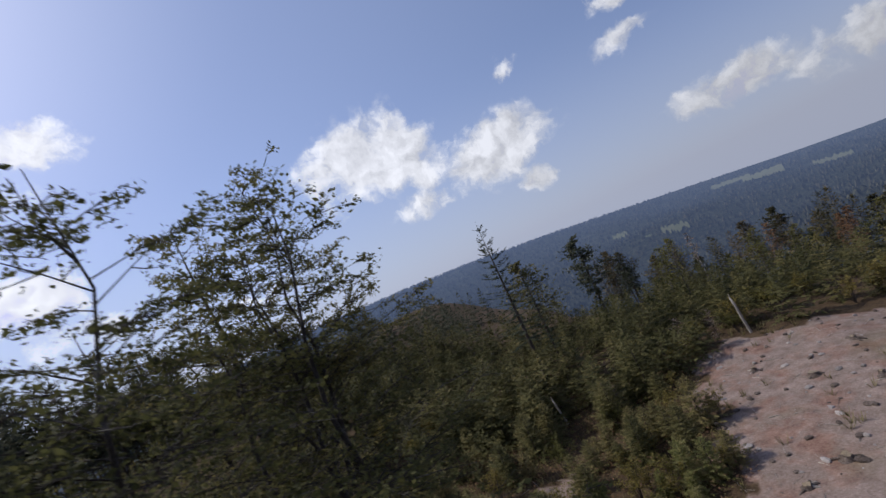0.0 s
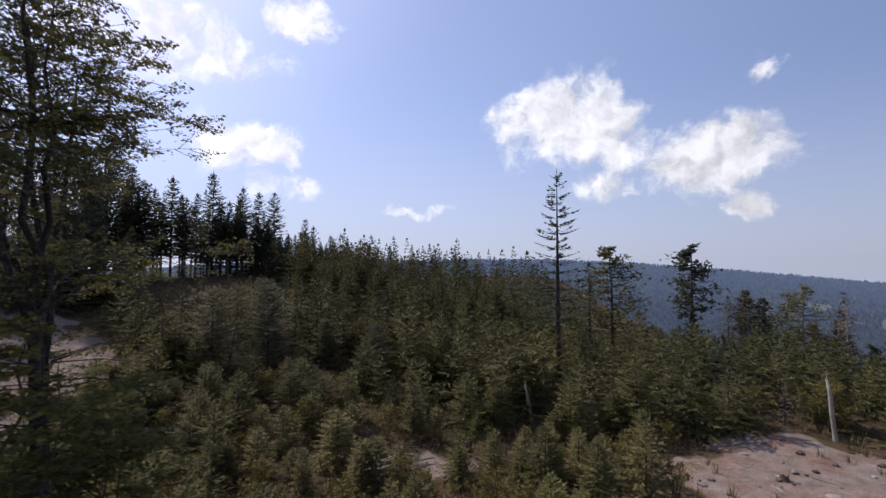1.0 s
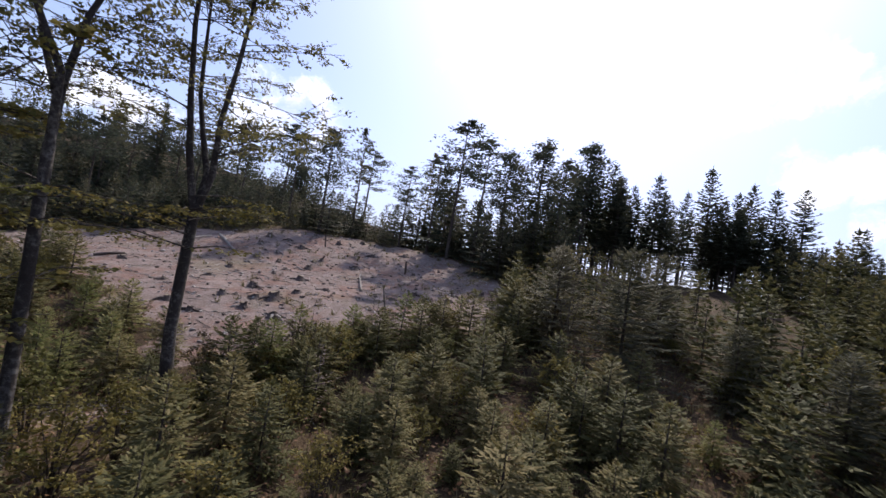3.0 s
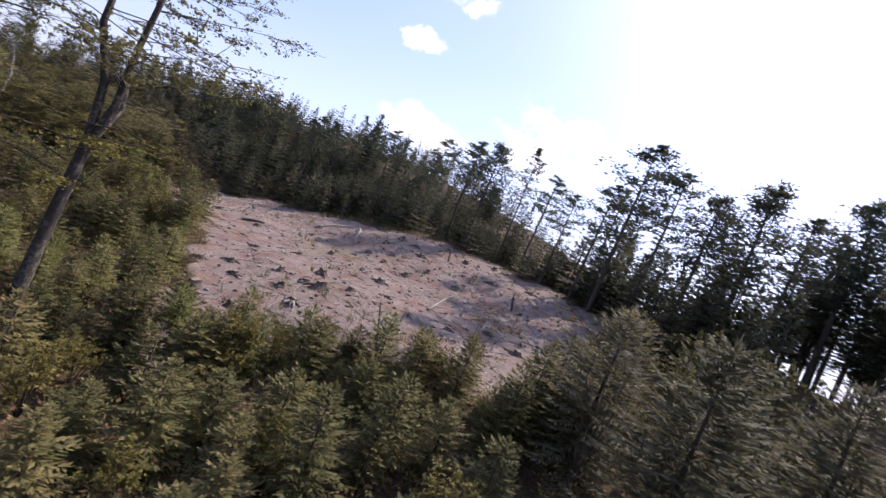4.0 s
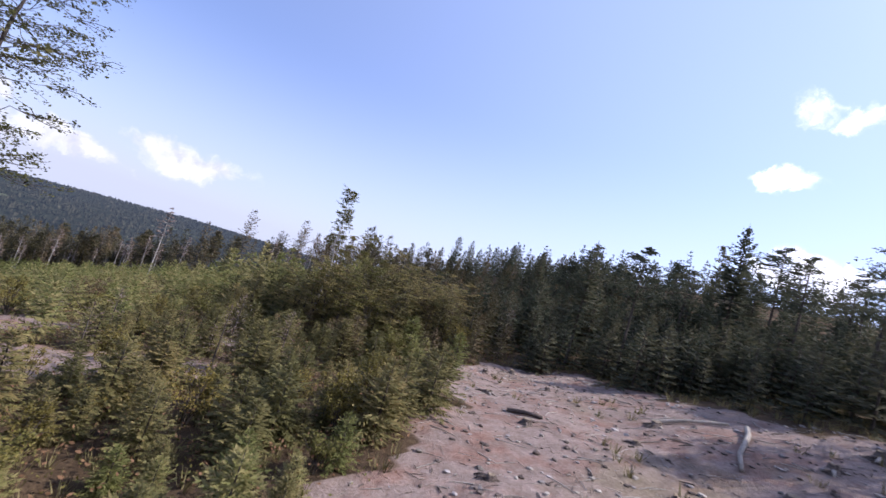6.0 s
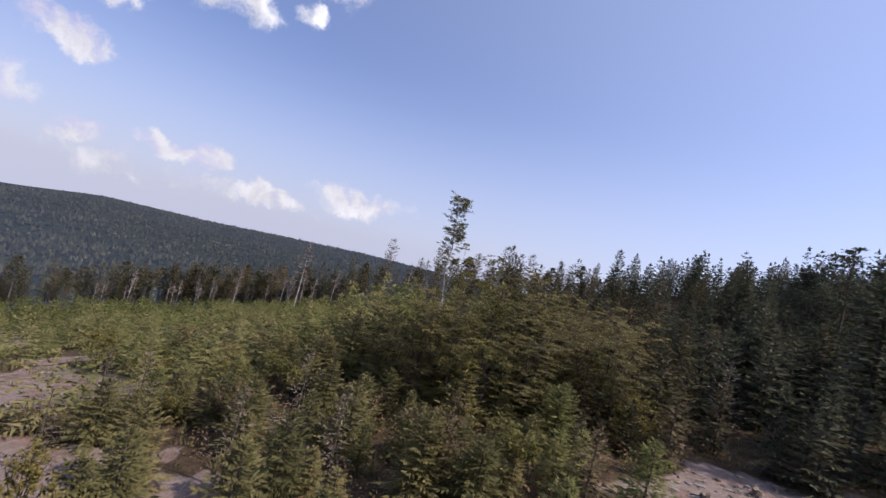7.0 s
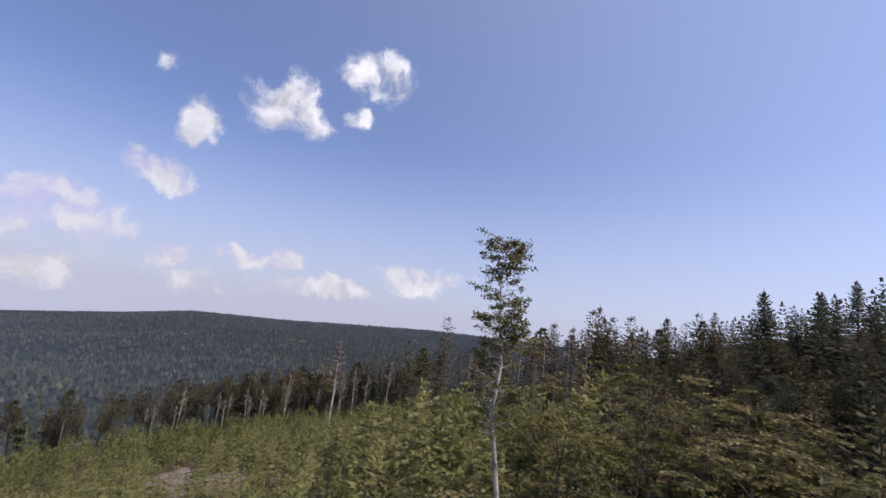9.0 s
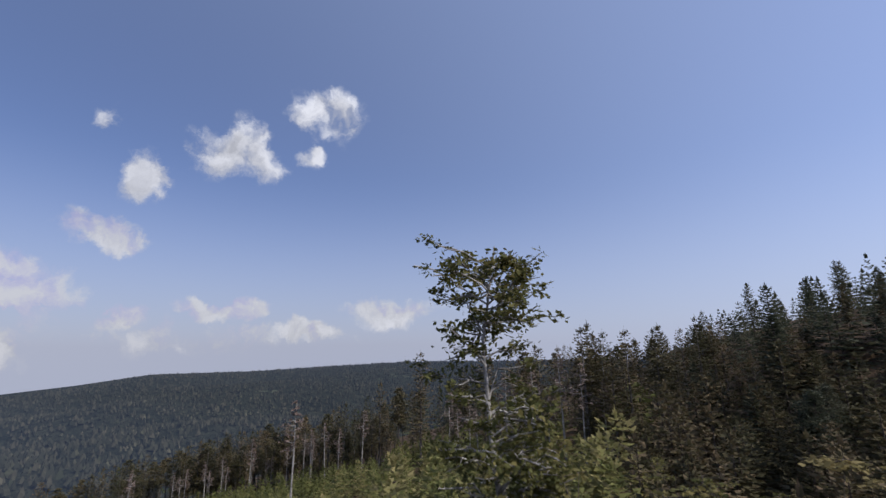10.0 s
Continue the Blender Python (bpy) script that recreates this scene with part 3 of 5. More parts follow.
def pine_arrays(h, spread, seed, crown_from=0.5, clumps=26, trunk_r=0.17, flatness=0.3, lean=(0, 0), tuft=60, size=0.3):
    """A tall bare-stemmed tree with boughs carrying flat layered tufts of needles or leaves high up."""
    r = np.random.RandomState(seed)
    wood, v, f = Pile(), [], []
    pts = [np.array((lean[0] * q + r.normal(0, .06) * q, lean[1] * q + r.normal(0, .06) * q, h * q - 0.3 * (q == 0))) for q in (0, 0.3, 0.6, 0.85, 1.0)]
    wood.add(*tube(pts, [trunk_r * 1.15, trunk_r * 0.9, trunk_r * 0.65, trunk_r * 0.35, 0.02], 6))
    for k in range(int(5 * crown_from / 0.5)):
        z, a = r.uniform(0.2, crown_from), r.uniform(0, 6.28)
        s = np.array((lean[0] * z, lean[1] * z, h * z))
        wood.add(*tube([s, s + np.array((math.cos(a), math.sin(a), r.uniform(-.2, .2))) * r.uniform(0.4, 1.2)], [0.025, 0.008], 3, False))
    for k in range(clumps):
        q = crown_from + (1 - crown_from) * (k + r.rand()) / clumps
        s = np.array((lean[0] * q, lean[1] * q, h * q))
        a = r.uniform(0, 6.2832)
        prof = math.sin(min(1.0, (q - crown_from) / (1 - crown_from) * 0.8 + 0.25) * 3.0) ** 0.7
        L = spread * max(0.18, prof) * r.uniform(0.55, 1.1)
        e = s + np.array((math.cos(a) * L, math.sin(a) * L, L * r.uniform(-0.05, 0.35)))
        wood.add(*tube([s, (s + e) / 2 + (0, 0, -0.03 * L), e], [0.05, 0.03, 0.012], 4, False))
        n = tuft
        cen = s + (e - s) * r.uniform(0.35, 1.1, (n, 1))
        p = cen + r.normal(0, 1, (n, 3)) * np.array((0.2, 0.2, 0.2 * flatness)) * (L + 0.3)
        d = r.normal(0, 1, (n, 3)) * np.array((1, 1, 0.35))
        d /= np.linalg.norm(d, axis=1)[:, None]
        w = np.cross(d, r.normal(0, 1, (n, 3)))
        w /= np.linalg.norm(w, axis=1)[:, None]
        ln = size * r.uniform(0.6, 1.3, (n, 1))
        tri = np.stack([p - w * ln * 0.28, p + w * ln * 0.28, p + d * ln], 1).reshape(-1, 3)
        v.append(tri)
    v = np.concatenate(v)
    wv, wf = wood.arrays()
    return wv, wf, v, np.arange(len(v)).reshape(-1, 3)


def pine_thing(name, label, needles, bark, category="tree", group="", **how):
    wv, wf, v, f = pine_arrays(**how)
    root = thing(name, label, category, group)
    part("trunk", mesh_of("trunk", wv, wf, bark, False), root)
    part("crown", mesh_of("crown", v, f, needles), root)
    return root


def merged(name, label, variants, spots, mat, category, wood_mat=None):
    """Many alike plants that nobody could count, as one object. spots: x, y, turn, size, tallness, which."""
    tv, tf, cv, cf, tones = [], [], [], [], []
    r = np.random.RandomState(len(spots))
    nt = nc = 0
    for x, y, turn, size, tall, which in spots:
        wv, wf, v, f, tip = variants[which]
        z = float(land(x, y)) - 0.05
        c, s = math.cos(turn), math.sin(turn)
        rot = np.array(((c, -s, 0), (s, c, 0), (0, 0, tall))) * size
        at = np.array((x, y, z))
        cv.append(v @ rot.T + at)
        cf.append(f + nc)
        nc += len(v)
        tones.append(tip + r.uniform(-0.42, 0.36))
        if wood_mat is not None:
            tv.append(wv @ rot.T + at)
            tf.append(wf + nt)
            nt += len(wv)
    ob = new(name, mesh_of(name, np.concatenate(cv), np.concatenate(cf), mat))
    toned(ob.data, np.concatenate(tones))
    tagged(ob, label, category, "", "stuff")
    if wood_mat is not None:
        part("trunks", mesh_of("trunks", np.concatenate(tv), np.concatenate(tf), wood_mat), ob)
    return ob


# ---- ground ----
def soil_material():
    """Needle litter and bare pinkish-brown soil, with grassy and mossy patches; farther off, woods and meadows."""
    m, t, link, out = material("forest_soil")
    big, mid, small = noise_of(t, 0.22, 4.0), noise_of(t, 1.7, 5.0, 0.65), noise_of(t, 11.0, 5.0, 0.7)
    base = ramp(t, [(0.3, (0.105, 0.077, 0.062)), (0.46, (0.205, 0.154, 0.130)), (0.58, (0.28, 0.217, 0.187)), (0.72, (0.42, 0.345, 0.305))])
    mix = node(t, "ShaderNodeMath", operation="MULTIPLY_ADD")
    mix.inputs[1].default_value = 0.5
    half = node(t, "ShaderNodeMath", operation="MULTIPLY")
    half.inputs[1].default_value = 0.5
    link(mid, half.inputs[0])
    link(small, mix.inputs[0])
    link(half.outputs[0], mix.inputs[2])
    link(mix.outputs[0], base.inputs[0])
    moss = ramp(t, [(0.32, (0.026, 0.018, 0.011)), (0.5, (0.075, 0.050, 0.030)), (0.66, (0.125, 0.088, 0.052)), (0.8, (0.21, 0.16, 0.10))])
    link(mix.outputs[0], moss.inputs[0])
    litter = ramp(t, [(0.3, (0.10, 0.05, 0.035)), (0.5, (0.21, 0.115, 0.085)), (0.7, (0.34, 0.22, 0.17))])
    link(mix.outputs[0], litter.inputs[0])
    reddish = node(t, "ShaderNodeMapRange")
    for i, v in zip((1, 2, 3, 4), (0.48, 0.64, 0.0, 0.75)):
        reddish.inputs[i].default_value = v
    link(noise_of(t, 0.6, 4.0, 0.65), reddish.inputs[0])
    plain = node(t, "ShaderNodeMix", data_type="RGBA")
    link(reddish.outputs[0], plain.inputs["Factor"])
    link(base.outputs[0], plain.inputs["A"])
    link(litter.outputs[0], plain.inputs["B"])
    # dry grass takes patches of the bare soil; humus and moss lie under the plants
    grow = node(t, "ShaderNodeMapRange")
    for i, v in zip((1, 2, 3, 4), (0.55, 0.72, 0.0, 0.6)):
        grow.inputs[i].default_value = v
    link(big, grow.inputs[0])
    straw = ramp(t, [(0.35, (0.09, 0.075, 0.04)), (0.6, (0.19, 0.155, 0.085)), (0.8, (0.30, 0.25, 0.15))])
    link(mix.outputs[0], straw.inputs[0])
    open_soil = node(t, "ShaderNodeMix", data_type="RGBA")
    link(grow.outputs[0], open_soil.inputs["Factor"])
    link(plain.outputs["Result"], open_soil.inputs["A"])
    link(straw.outputs[0], open_soil.inputs["B"])
    humus = node(t, "ShaderNodeAttribute", attribute_name="humus")
    ragged = node(t, "ShaderNodeMath", operation="MULTIPLY_ADD")
    ragged.inputs[1].default_value = 0.9
    link(mid, ragged.inputs[0])
    link(fac(humus), ragged.inputs[2])
    edge = node(t, "ShaderNodeMapRange")
    for i, v in zip((1, 2, 3, 4), (0.75, 1.1, 0.0, 1.0)):
        edge.inputs[i].default_value = v
    link(ragged.outputs[0], edge.inputs[0])
    c = node(t, "ShaderNodeMix", data_type="RGBA")
    link(edge.outputs[0], c.inputs["Factor"])
    link(open_soil.outputs["Result"], c.inputs["A"])
    link(moss.outputs[0], c.inputs["B"])
    p = node(t, "ShaderNodeBsdfPrincipled")
    p.inputs["Roughness"].default_value, p.inputs["Specular IOR Level"].default_value = 0.95, 0.1
    link(c.outputs["Result"], p.inputs["Base Color"])
    b = node(t, "ShaderNodeBump")
    b.inputs["Strength"].default_value, b.inputs["Distance"].default_value = 0.9, 0.12
    link(mix.outputs[0], b.inputs["Height"])
    link(b.outputs[0], p.inputs["Normal"])
    link(p.outputs[0], out.inputs[0])
    return m


def far_woods_material(name="far_woods", tones=None, plain=False):
    """Distant wooded slopes: treetop texture, a few meadows, and haze painted over them as blue emission."""
    m, t, link, out = material(name)
    big, mid, small = noise_of(t, 0.005, 4.0), noise_of(t, 0.022, 5.0, 0.7), noise_of(t, 0.11, 4.0, 0.8)
    r = ramp(t, [(0.36, (0.014, 0.018, 0.012)), (0.50, (0.028, 0.031, 0.020)), (0.66, (0.060, 0.060, 0.038))])
    if tones:
        r = ramp(t, list(zip((0.36, 0.5, 0.66), tones)))
    a = node(t, "ShaderNodeMath", operation="MULTIPLY_ADD")
    a.inputs[1].default_value = 0.5
    h = node(t, "ShaderNodeMath", operation="MULTIPLY")
    h.inputs[1].default_value = 0.5
    link(mid, h.inputs[0])
    link(small, a.inputs[0])
    link(h.outputs[0], a.inputs[2])
    if plain and "meadow" not in name:
        # one tone for each crown
        isl = node(t, "ShaderNodeNewGeometry")
        span = node(t, "ShaderNodeMapRange")
        for i, v in zip((1, 2, 3, 4), (0.0, 1.0, 0.34, 0.7)):
            span.inputs[i].default_value = v
        link(isl.outputs["Random Per Island"], span.inputs[0])
        link(span.outputs[0], r.inputs[0])
    else:
        link(a.outputs[0], r.inputs[0])
    field = node(t, "ShaderNodeMapRange")
    for i, v in zip((1, 2, 3, 4), (0.66, 0.68, 0.0, 0.0 if plain else 0.5)):
        field.inputs[i].default_value = v
    link(big, field.inputs[0])
    c = node(t, "ShaderNodeMix", data_type="RGBA")
    c.inputs["B"].default_value = (0.135, 0.145, 0.085, 1)
    link(field.outputs[0], c.inputs["Factor"])
    link(r.outputs[0], c.inputs["A"])
    p = node(t, "ShaderNodeBsdfPrincipled")
    p.inputs["Roughness"].default_value, p.inputs["Specular IOR Level"].default_value = 1.0, 0.0
    link(c.outputs["Result"], p.inputs["Base Color"])
    # aerial haze imitated by a blue glow of the surface itself
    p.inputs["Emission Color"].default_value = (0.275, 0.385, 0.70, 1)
    # the painted haze glows stronger on the northern ridge, as if farther off
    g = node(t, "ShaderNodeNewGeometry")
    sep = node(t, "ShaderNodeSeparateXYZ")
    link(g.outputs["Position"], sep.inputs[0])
    air_glow = node(t, "ShaderNodeMapRange")
    for i, v in zip((1, 2, 3, 4), (-900, 1500, HAZE_GLOW, HAZE_GLOW * 4.2)):
        air_glow.inputs[i].default_value = v
    link(sep.outputs["Y"], air_glow.inputs[0])
    # and the glow is weaker on the nearer slopes
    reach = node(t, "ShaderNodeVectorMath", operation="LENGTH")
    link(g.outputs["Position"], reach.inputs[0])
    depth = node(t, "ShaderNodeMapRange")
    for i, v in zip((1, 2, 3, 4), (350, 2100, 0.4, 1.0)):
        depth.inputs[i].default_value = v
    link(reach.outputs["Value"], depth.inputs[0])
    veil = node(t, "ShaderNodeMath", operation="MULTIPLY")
    link(air_glow.outputs[0], veil.inputs[0])
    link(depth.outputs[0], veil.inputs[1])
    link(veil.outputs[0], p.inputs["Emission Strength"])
    b = node(t, "ShaderNodeBump")
    b.inputs["Strength"].default_value, b.inputs["Distance"].default_value = 1.0, 9.0
    link(small, b.inputs["Height"])
    if not plain:
        link(b.outputs[0], p.inputs["Normal"])
    link(p.outputs[0], out.inputs[0])
    return m


# strength of the blue emission that stands in for haze
HAZE_GLOW = 0.085
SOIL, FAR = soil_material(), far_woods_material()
WOOD_TOPS = foliage("treetops", (0.030, 0.042, 0.022), (0.075, 0.090, 0.042), (0.15, 0.125, 0.065), 0.1)


def ring_sheet(name, radii, turns, mat, cx, cy):
    ang = np.linspace(0, 2 * math.pi, turns, endpoint=False)
    rr, aa = np.meshgrid(np.asarray(radii), ang, indexing="ij")
    x, y = cx + rr * np.cos(aa), cy + rr * np.sin(aa)
    v = np.stack([x, y, land(x, y)], -1).reshape(-1, 3)
    n, f = len(radii), []
    i = np.arange(n - 1)[:, None] * turns
    k = np.arange(turns)[None, :]
    a, b = i + k, i + (k + 1) % turns
    f = np.concatenate([np.stack([a, a + turns, b + turns], -1).reshape(-1, 3), np.stack([a, b + turns, b], -1).reshape(-1, 3)])
    return new(name, mesh_of(name, v, f, mat, False))


near_r = list(np.linspace(0.05, 62, 108)) + list(np.geomspace(63, 420, 40))
ground = tagged(ring_sheet("ground", near_r, 310, SOIL, -8, 5), "pinkish brown forest soil with needle litter on a felled hillside", "ground", "", "structure")
humus = ground.data.attributes.new("humus", "FLOAT", "POINT")
humus.data.foreach_set("value", [0.0 if bare(v.co.x, v.co.y) else 1.0 for v in ground.data.vertices])
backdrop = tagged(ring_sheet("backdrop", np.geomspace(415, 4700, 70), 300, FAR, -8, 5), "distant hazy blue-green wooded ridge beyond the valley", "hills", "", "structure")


# ---- scattering plan ----
def young_height(x, y):
    """How tall the planted spruces stand at a place."""
    h = 2.3
    if y > 26:
        h = 2.7 + 0.03 * (y - 26)
    if 28 < y < 38 and -14 < x < 3:
        h = 3.6
    if x < -16 and y > 19:
        h = 2.8 + 0.05 * (y - 19) + 0.03 * (-16 - x)
    if x < -30 and 22 < y < 42:
        h = 1.9
    if y < -13:
        h = 2.4 + 0.12 * min(-13 - y, 24) if x > -15 else 2.5 + 0.2 * min(-13 - y, 12) - 0.05 * min(max(-30 - y, 0), 16)
    if x > 2 and y < -13:
        h = 2.6
    if x < -26 and -22 < y < 4:
        h = 3.4
    if x < -33 and y > -22:
        h = 3.7 if y < 9 else 5.2
    if y < -45 and x > -12:
        h = 3.2
    if y < -58 and x < -19:
        h = 4.0
    return h


def scatter(x0, x1, y0, y1, step, seed, keep):
    r = np.random.RandomState(seed)
    spots = []
    for gx in np.arange(x0, x1, step):
        for gy in np.arange(y0, y1, step):
            x, y = gx + r.uniform(0, step), gy + r.uniform(0, step)
            u = r.rand(4)
            if keep(x, y, u[0]):
                spots.append((x, y, u))
    return spots


KEEP_CLEAR = ((-16.8, 23.6, 2.3), (-10.3, -19.4, 1.0), (-9.0, 11.6, 1.1), (-5.6, 8.0, 1.0), (-6.2, 10.6, 0.8), (-13.7, 29.8, 1.6), (-12.2, 28.7, 1.3), (-10.6, 27.4, 1.1))
FLIGHT = ((0.9, 19.0), (-15.5, 17.0), (-16.4, 4.0), (-15.3, -3.2), (-12.3, -12.5), (-11.5, -15.1))


def planted(x, y, u):
    if bare(x, y, 0.3) or any(math.hypot(x - a, y - b) < r for a, b, r in KEEP_CLEAR):
        return False
    return u < 0.92


def trunk_gallery(x, y):
    """The strip on the crest where the tall spruces stand with nothing under them."""
    return x < -42 and 24 < y < 42


# young spruces that stand nearest, each a thing of its own
young = [spruce_thing("young_spruce", "young green spruce with dense drooping twigs on the slope", NEEDLE, group="young spruces", h=2.6, width=w, seed=s, step=0.2, per=9, stations=9, shape=p, twig=0.34, thick=0.036, droop=0.3, fine=True) for s, w, p in ((11, 1.15, 0.8), (12, 1.0, 0.75), (13, 1.3, 0.9))]
young += [spruce_thing("young_spruce", "light green young spruce, sunlit, among shrubs", NEEDLE_LIGHT, group="young spruces", h=2.6, width=1.15, seed=s, step=0.2, per=9, stations=9, shape=0.85, twig=0.34, thick=0.036, fine=True) for s in (21, 22)]


def near_zone(x, y, u):
    return planted(x, y, u / 0.86) and not (x < -18 and y < -12) and not (x < -17 and y > 21) and not (x > -3 and y < -3) and not (x > -3 and y < 12)


near_spots = scatter(-27, 9, -26, 37, 1.4, 5, near_zone)
near_spots.sort(key=lambda s: min(math.hypot(s[0] - a, s[1] - b) for a, b in FLIGHT))
near_things, rest = near_spots[:295], near_spots[295:]
for x, y, u in near_things:
    k = int(u[1] * 3) if wave(x, y, 14, 31) < (9.0 if y < -14 else -0.1 if y < 2 else -0.45 if y < 13 and x > -18 else 0.35) else 3 + int(u[1] * 2)
    if u[3] < 0.28:
        k = int(u[1] * 3)
    s = young_height(x, y) / 2.6 * (0.45 + 0.7 * u[2])
    put(young[k], USED, placed(x, y, u[3] * 360, s, 4 * (u[1] - 0.5), tall=0.8 + 0.25 * u[3]))

# the rest of the plantation
small_mid = [spruce_arrays(2.6, w, s, step=0.29, per=8, stations=5, twig=0.42, thick=0.06, shape=0.85) for s, w in ((41, 1.2), (42, 1.05), (43, 1.3))]
tall_mid = [spruce_arrays(5.2, w, s, step=0.42, per=8, stations=4, twig=0.66, thick=0.12, shape=0.8) for s, w in ((45, 1.65), (46, 1.5), (47, 1.85), (48, 1.6))]
tall_low = [spruce_arrays(8.0, w, s, step=0.8, per=6, stations=2, twig=1.2, thick=0.24, shape=0.85) for s, w in ((51, 2.0), (52, 1.7), (53, 2.2))]
small_low = [spruce_arrays(2.6, 1.2, s, step=0.42, per=6, stations=2, twig=0.65, thick=0.14) for s in (54, 55)]


def spots_of(raw, variants, tallness, seed, scale=1.0):
    r = np.random.RandomState(seed)
    return [(x, y, u[3] * 6.28, scale * young_height(x, y) / tallness * (0.5 + 0.75 * u[2] ** 0.8), 0.85 + 0.3 * r.rand(), int(u[1] * len(variants))) for x, y, u in raw]


def plantation(name, label, variants, tallness, raw, mat, seed, scale=1.0, wood=None):
    merged(name, label, variants, spots_of(raw, variants, tallness, seed, scale), mat, "trees", wood)


def stand_edge(x, y, u):
    return planted(x, y, u) and not trunk_gallery(x, y)


plantation("young_spruce_thicket", "dense thicket of young green spruces on the slope", small_mid, 2.6, rest + scatter(-17, 16, 37, 60, 2.0, 7, planted) + scatter(9, 30, 31, 50, 2.3, 8, planted), NEEDLE, 61)
plantation("half_grown_spruce_thicket", "thicket of half-grown spruces on the rising slope", tall_mid, 5.2, scatter(-42, -17, 20, 62, 2.05, 6, lambda x, y, u: stand_edge(x, y, u) and not (x < -32 and 24 < y < 41)), NEEDLE, 60, wood=BARK)
plantation("light_spruce_plantation", "light green young spruces falling away downhill", small_mid, 2.6, scatter(-3, 34, -62, -3, 2.15, 9, planted) + scatter(-12, -3, -56, -26, 1.8, 19, planted), NEEDLE_LIGHT, 62)
plantation("far_spruce_plantation", "light green young plantation below the mature wood", small_low, 2.6, scatter(-14, 62, -96, -62, 2.8, 10, planted) + scatter(34, 92, -90, -5, 3.0, 11, planted), NEEDLE_LIGHT, 63)
stand = scatter(-52, -12, -58, -9, 1.95, 12, lambda x, y, u: planted(x, y, u) and (x < -18 or y < -24))
plantation("dark_spruce_stand", "dark dense stand of half-grown spruces along the clearing", tall_mid, 5.2, [p for p in stand if p[0] < -25], NEEDLE_DARK, 64, wood=BARK)
plantation("olive_spruce_stand", "olive-green half-grown spruces mixed with leafy bushes", tall_mid, 5.2, [p for p in stand if p[0] >= -25], NEEDLE_OLD, 68, wood=BARK)
plantation("dark_spruce_edge", "dark dense edge of spruces behind the clearing", tall_mid, 5.2, scatter(-43, -26, -16, 24, 1.7, 13, lambda x, y, u: stand_edge(x, y, u) and (x < -33 or y < 6)) + scatter(-62, -43, -14, 24, 2.4, 20, stand_edge) + scatter(-60, -42, 24, 64, 2.3, 18, stand_edge), NEEDLE_DARK, 65, wood=BARK)
plantation("hillside_spruce_wood", "dark spruce wood climbing the hillside", tall_low, 8.0, scatter(-110, -20, -140, -58, 3.7, 14, planted) + scatter(-80, -47, -60, 4, 3.6, 15, planted) + scatter(-125, -80, -60, 0, 4.4, 31, planted), NEEDLE_DARK, 66, 1.3)
plantation("northern_spruce_wood", "dark spruce wood on the falling slope", tall_low, 8.0, scatter(-95, -18, 62, 115, 3.8, 16, planted), NEEDLE_DARK, 67, 1.1)

# ---- single trees ----
# the big bushy spruce and the yellowing bush beyond the cut
big_spruce = spruce_thing("bushy_spruce", "broad bushy half-grown spruce with pale drooping branches", NEEDLE_GREY, h=5.8, width=2.6, seed=71, step=0.27, per=11, stations=15, shape=0.7, twig=0.5, thick=0.04, droop=0.22, lift=0.3, gap=0.15, fine=True)
put(big_spruce, USED, placed(-16.9, 24.0, 40, 0.88))
for k, (x, y, s) in enumerate(((-18.6, 21.6, 0.8), (-15.9, 27.6, 0.55), (-20.4, 26.4, 0.8), (-13.1, 29.2, 0.62))):
    put(big_spruce, USED, placed(x, y, 100 * k, s))

# forked beeches beside the flight line
beech = broadleaf_thing("beech_tree", "forked broadleaf tree with grey bark and thin summer crown", LEAF_BEECH, BARK_BEECH, h=16.0, spread=4.4, seed=81, high=0.6, dome=0.6, fork=0.33, stems=3, boughs=100, leaves=21, leaf=0.052, trunk_r=0.15, low=0.9, lean=(-0.5, -0.9), clump=0.17, tufts=3, crook=0.007, narrow=0.2)


def low_sprays(tree, seed, n, z0, z1):
    """Flat leafy side twigs low on the stem."""
    r = np.random.RandomState(seed)
    for k in range(n):
        a, z, L = r.uniform(0, 6.28), r.uniform(z0, z1), r.uniform(1.2, 2.6)
        m = np.array((0.0, -0.05 * z, z))
        e = m + np.array((math.cos(a) * L, math.sin(a) * L, r.uniform(-0.1, 0.3)))
        bough = part("low_twig", mesh_of("low_twig", *tube([m, (m + e) / 2 + (0, 0, 0.12), e], [0.022, 0.014, 0.005], 4, False), BARK), tree)
        spots = m + (e - m) * r.uniform(0.3, 1.05, (90, 1)) + r.normal(0, 1, (90, 3)) * np.array((0.2, 0.2, 0.04))
        part("leaves", mesh_of("leaves", *leaf_arrays(spots, 0.05, seed + k, 0.25), LEAF_YELLOW), bough, "yellowish green leaves on a low twig")


low_sprays(beech, 83, 12, 4.4, 5.9)
put(beech, USED, placed(-9.0, 11.6, 0))
beech_b = broadleaf_thing("beech_tree", "slender forked broadleaf tree with dark bark, leafy to the top", LEAF_BEECH, BARK_BEECH, h=15.0, spread=4.4, seed=87, high=0.6, dome=0.6, fork=0.36, stems=3, boughs=90, leaves=17, leaf=0.052, trunk_r=0.14, low=0.9, lean=(0.3, -0.4), clump=0.17, tufts=3, crook=0.008, narrow=0.24)
put(beech_b, USED, placed(-5.6, 8.0, 0))
beech_c = broadleaf_thing("beech_tree", "thin leaning broadleaf tree with grey bark", LEAF_BEECH, BARK_BEECH, h=15.9, spread=4.3, seed=91, high=0.6, dome=0.6, fork=0.4, stems=3, boughs=100, leaves=22, leaf=0.052, trunk_r=0.12, low=0.9, lean=(-0.5, -1.0), clump=0.17, tufts=3, crook=0.008, narrow=0.22)
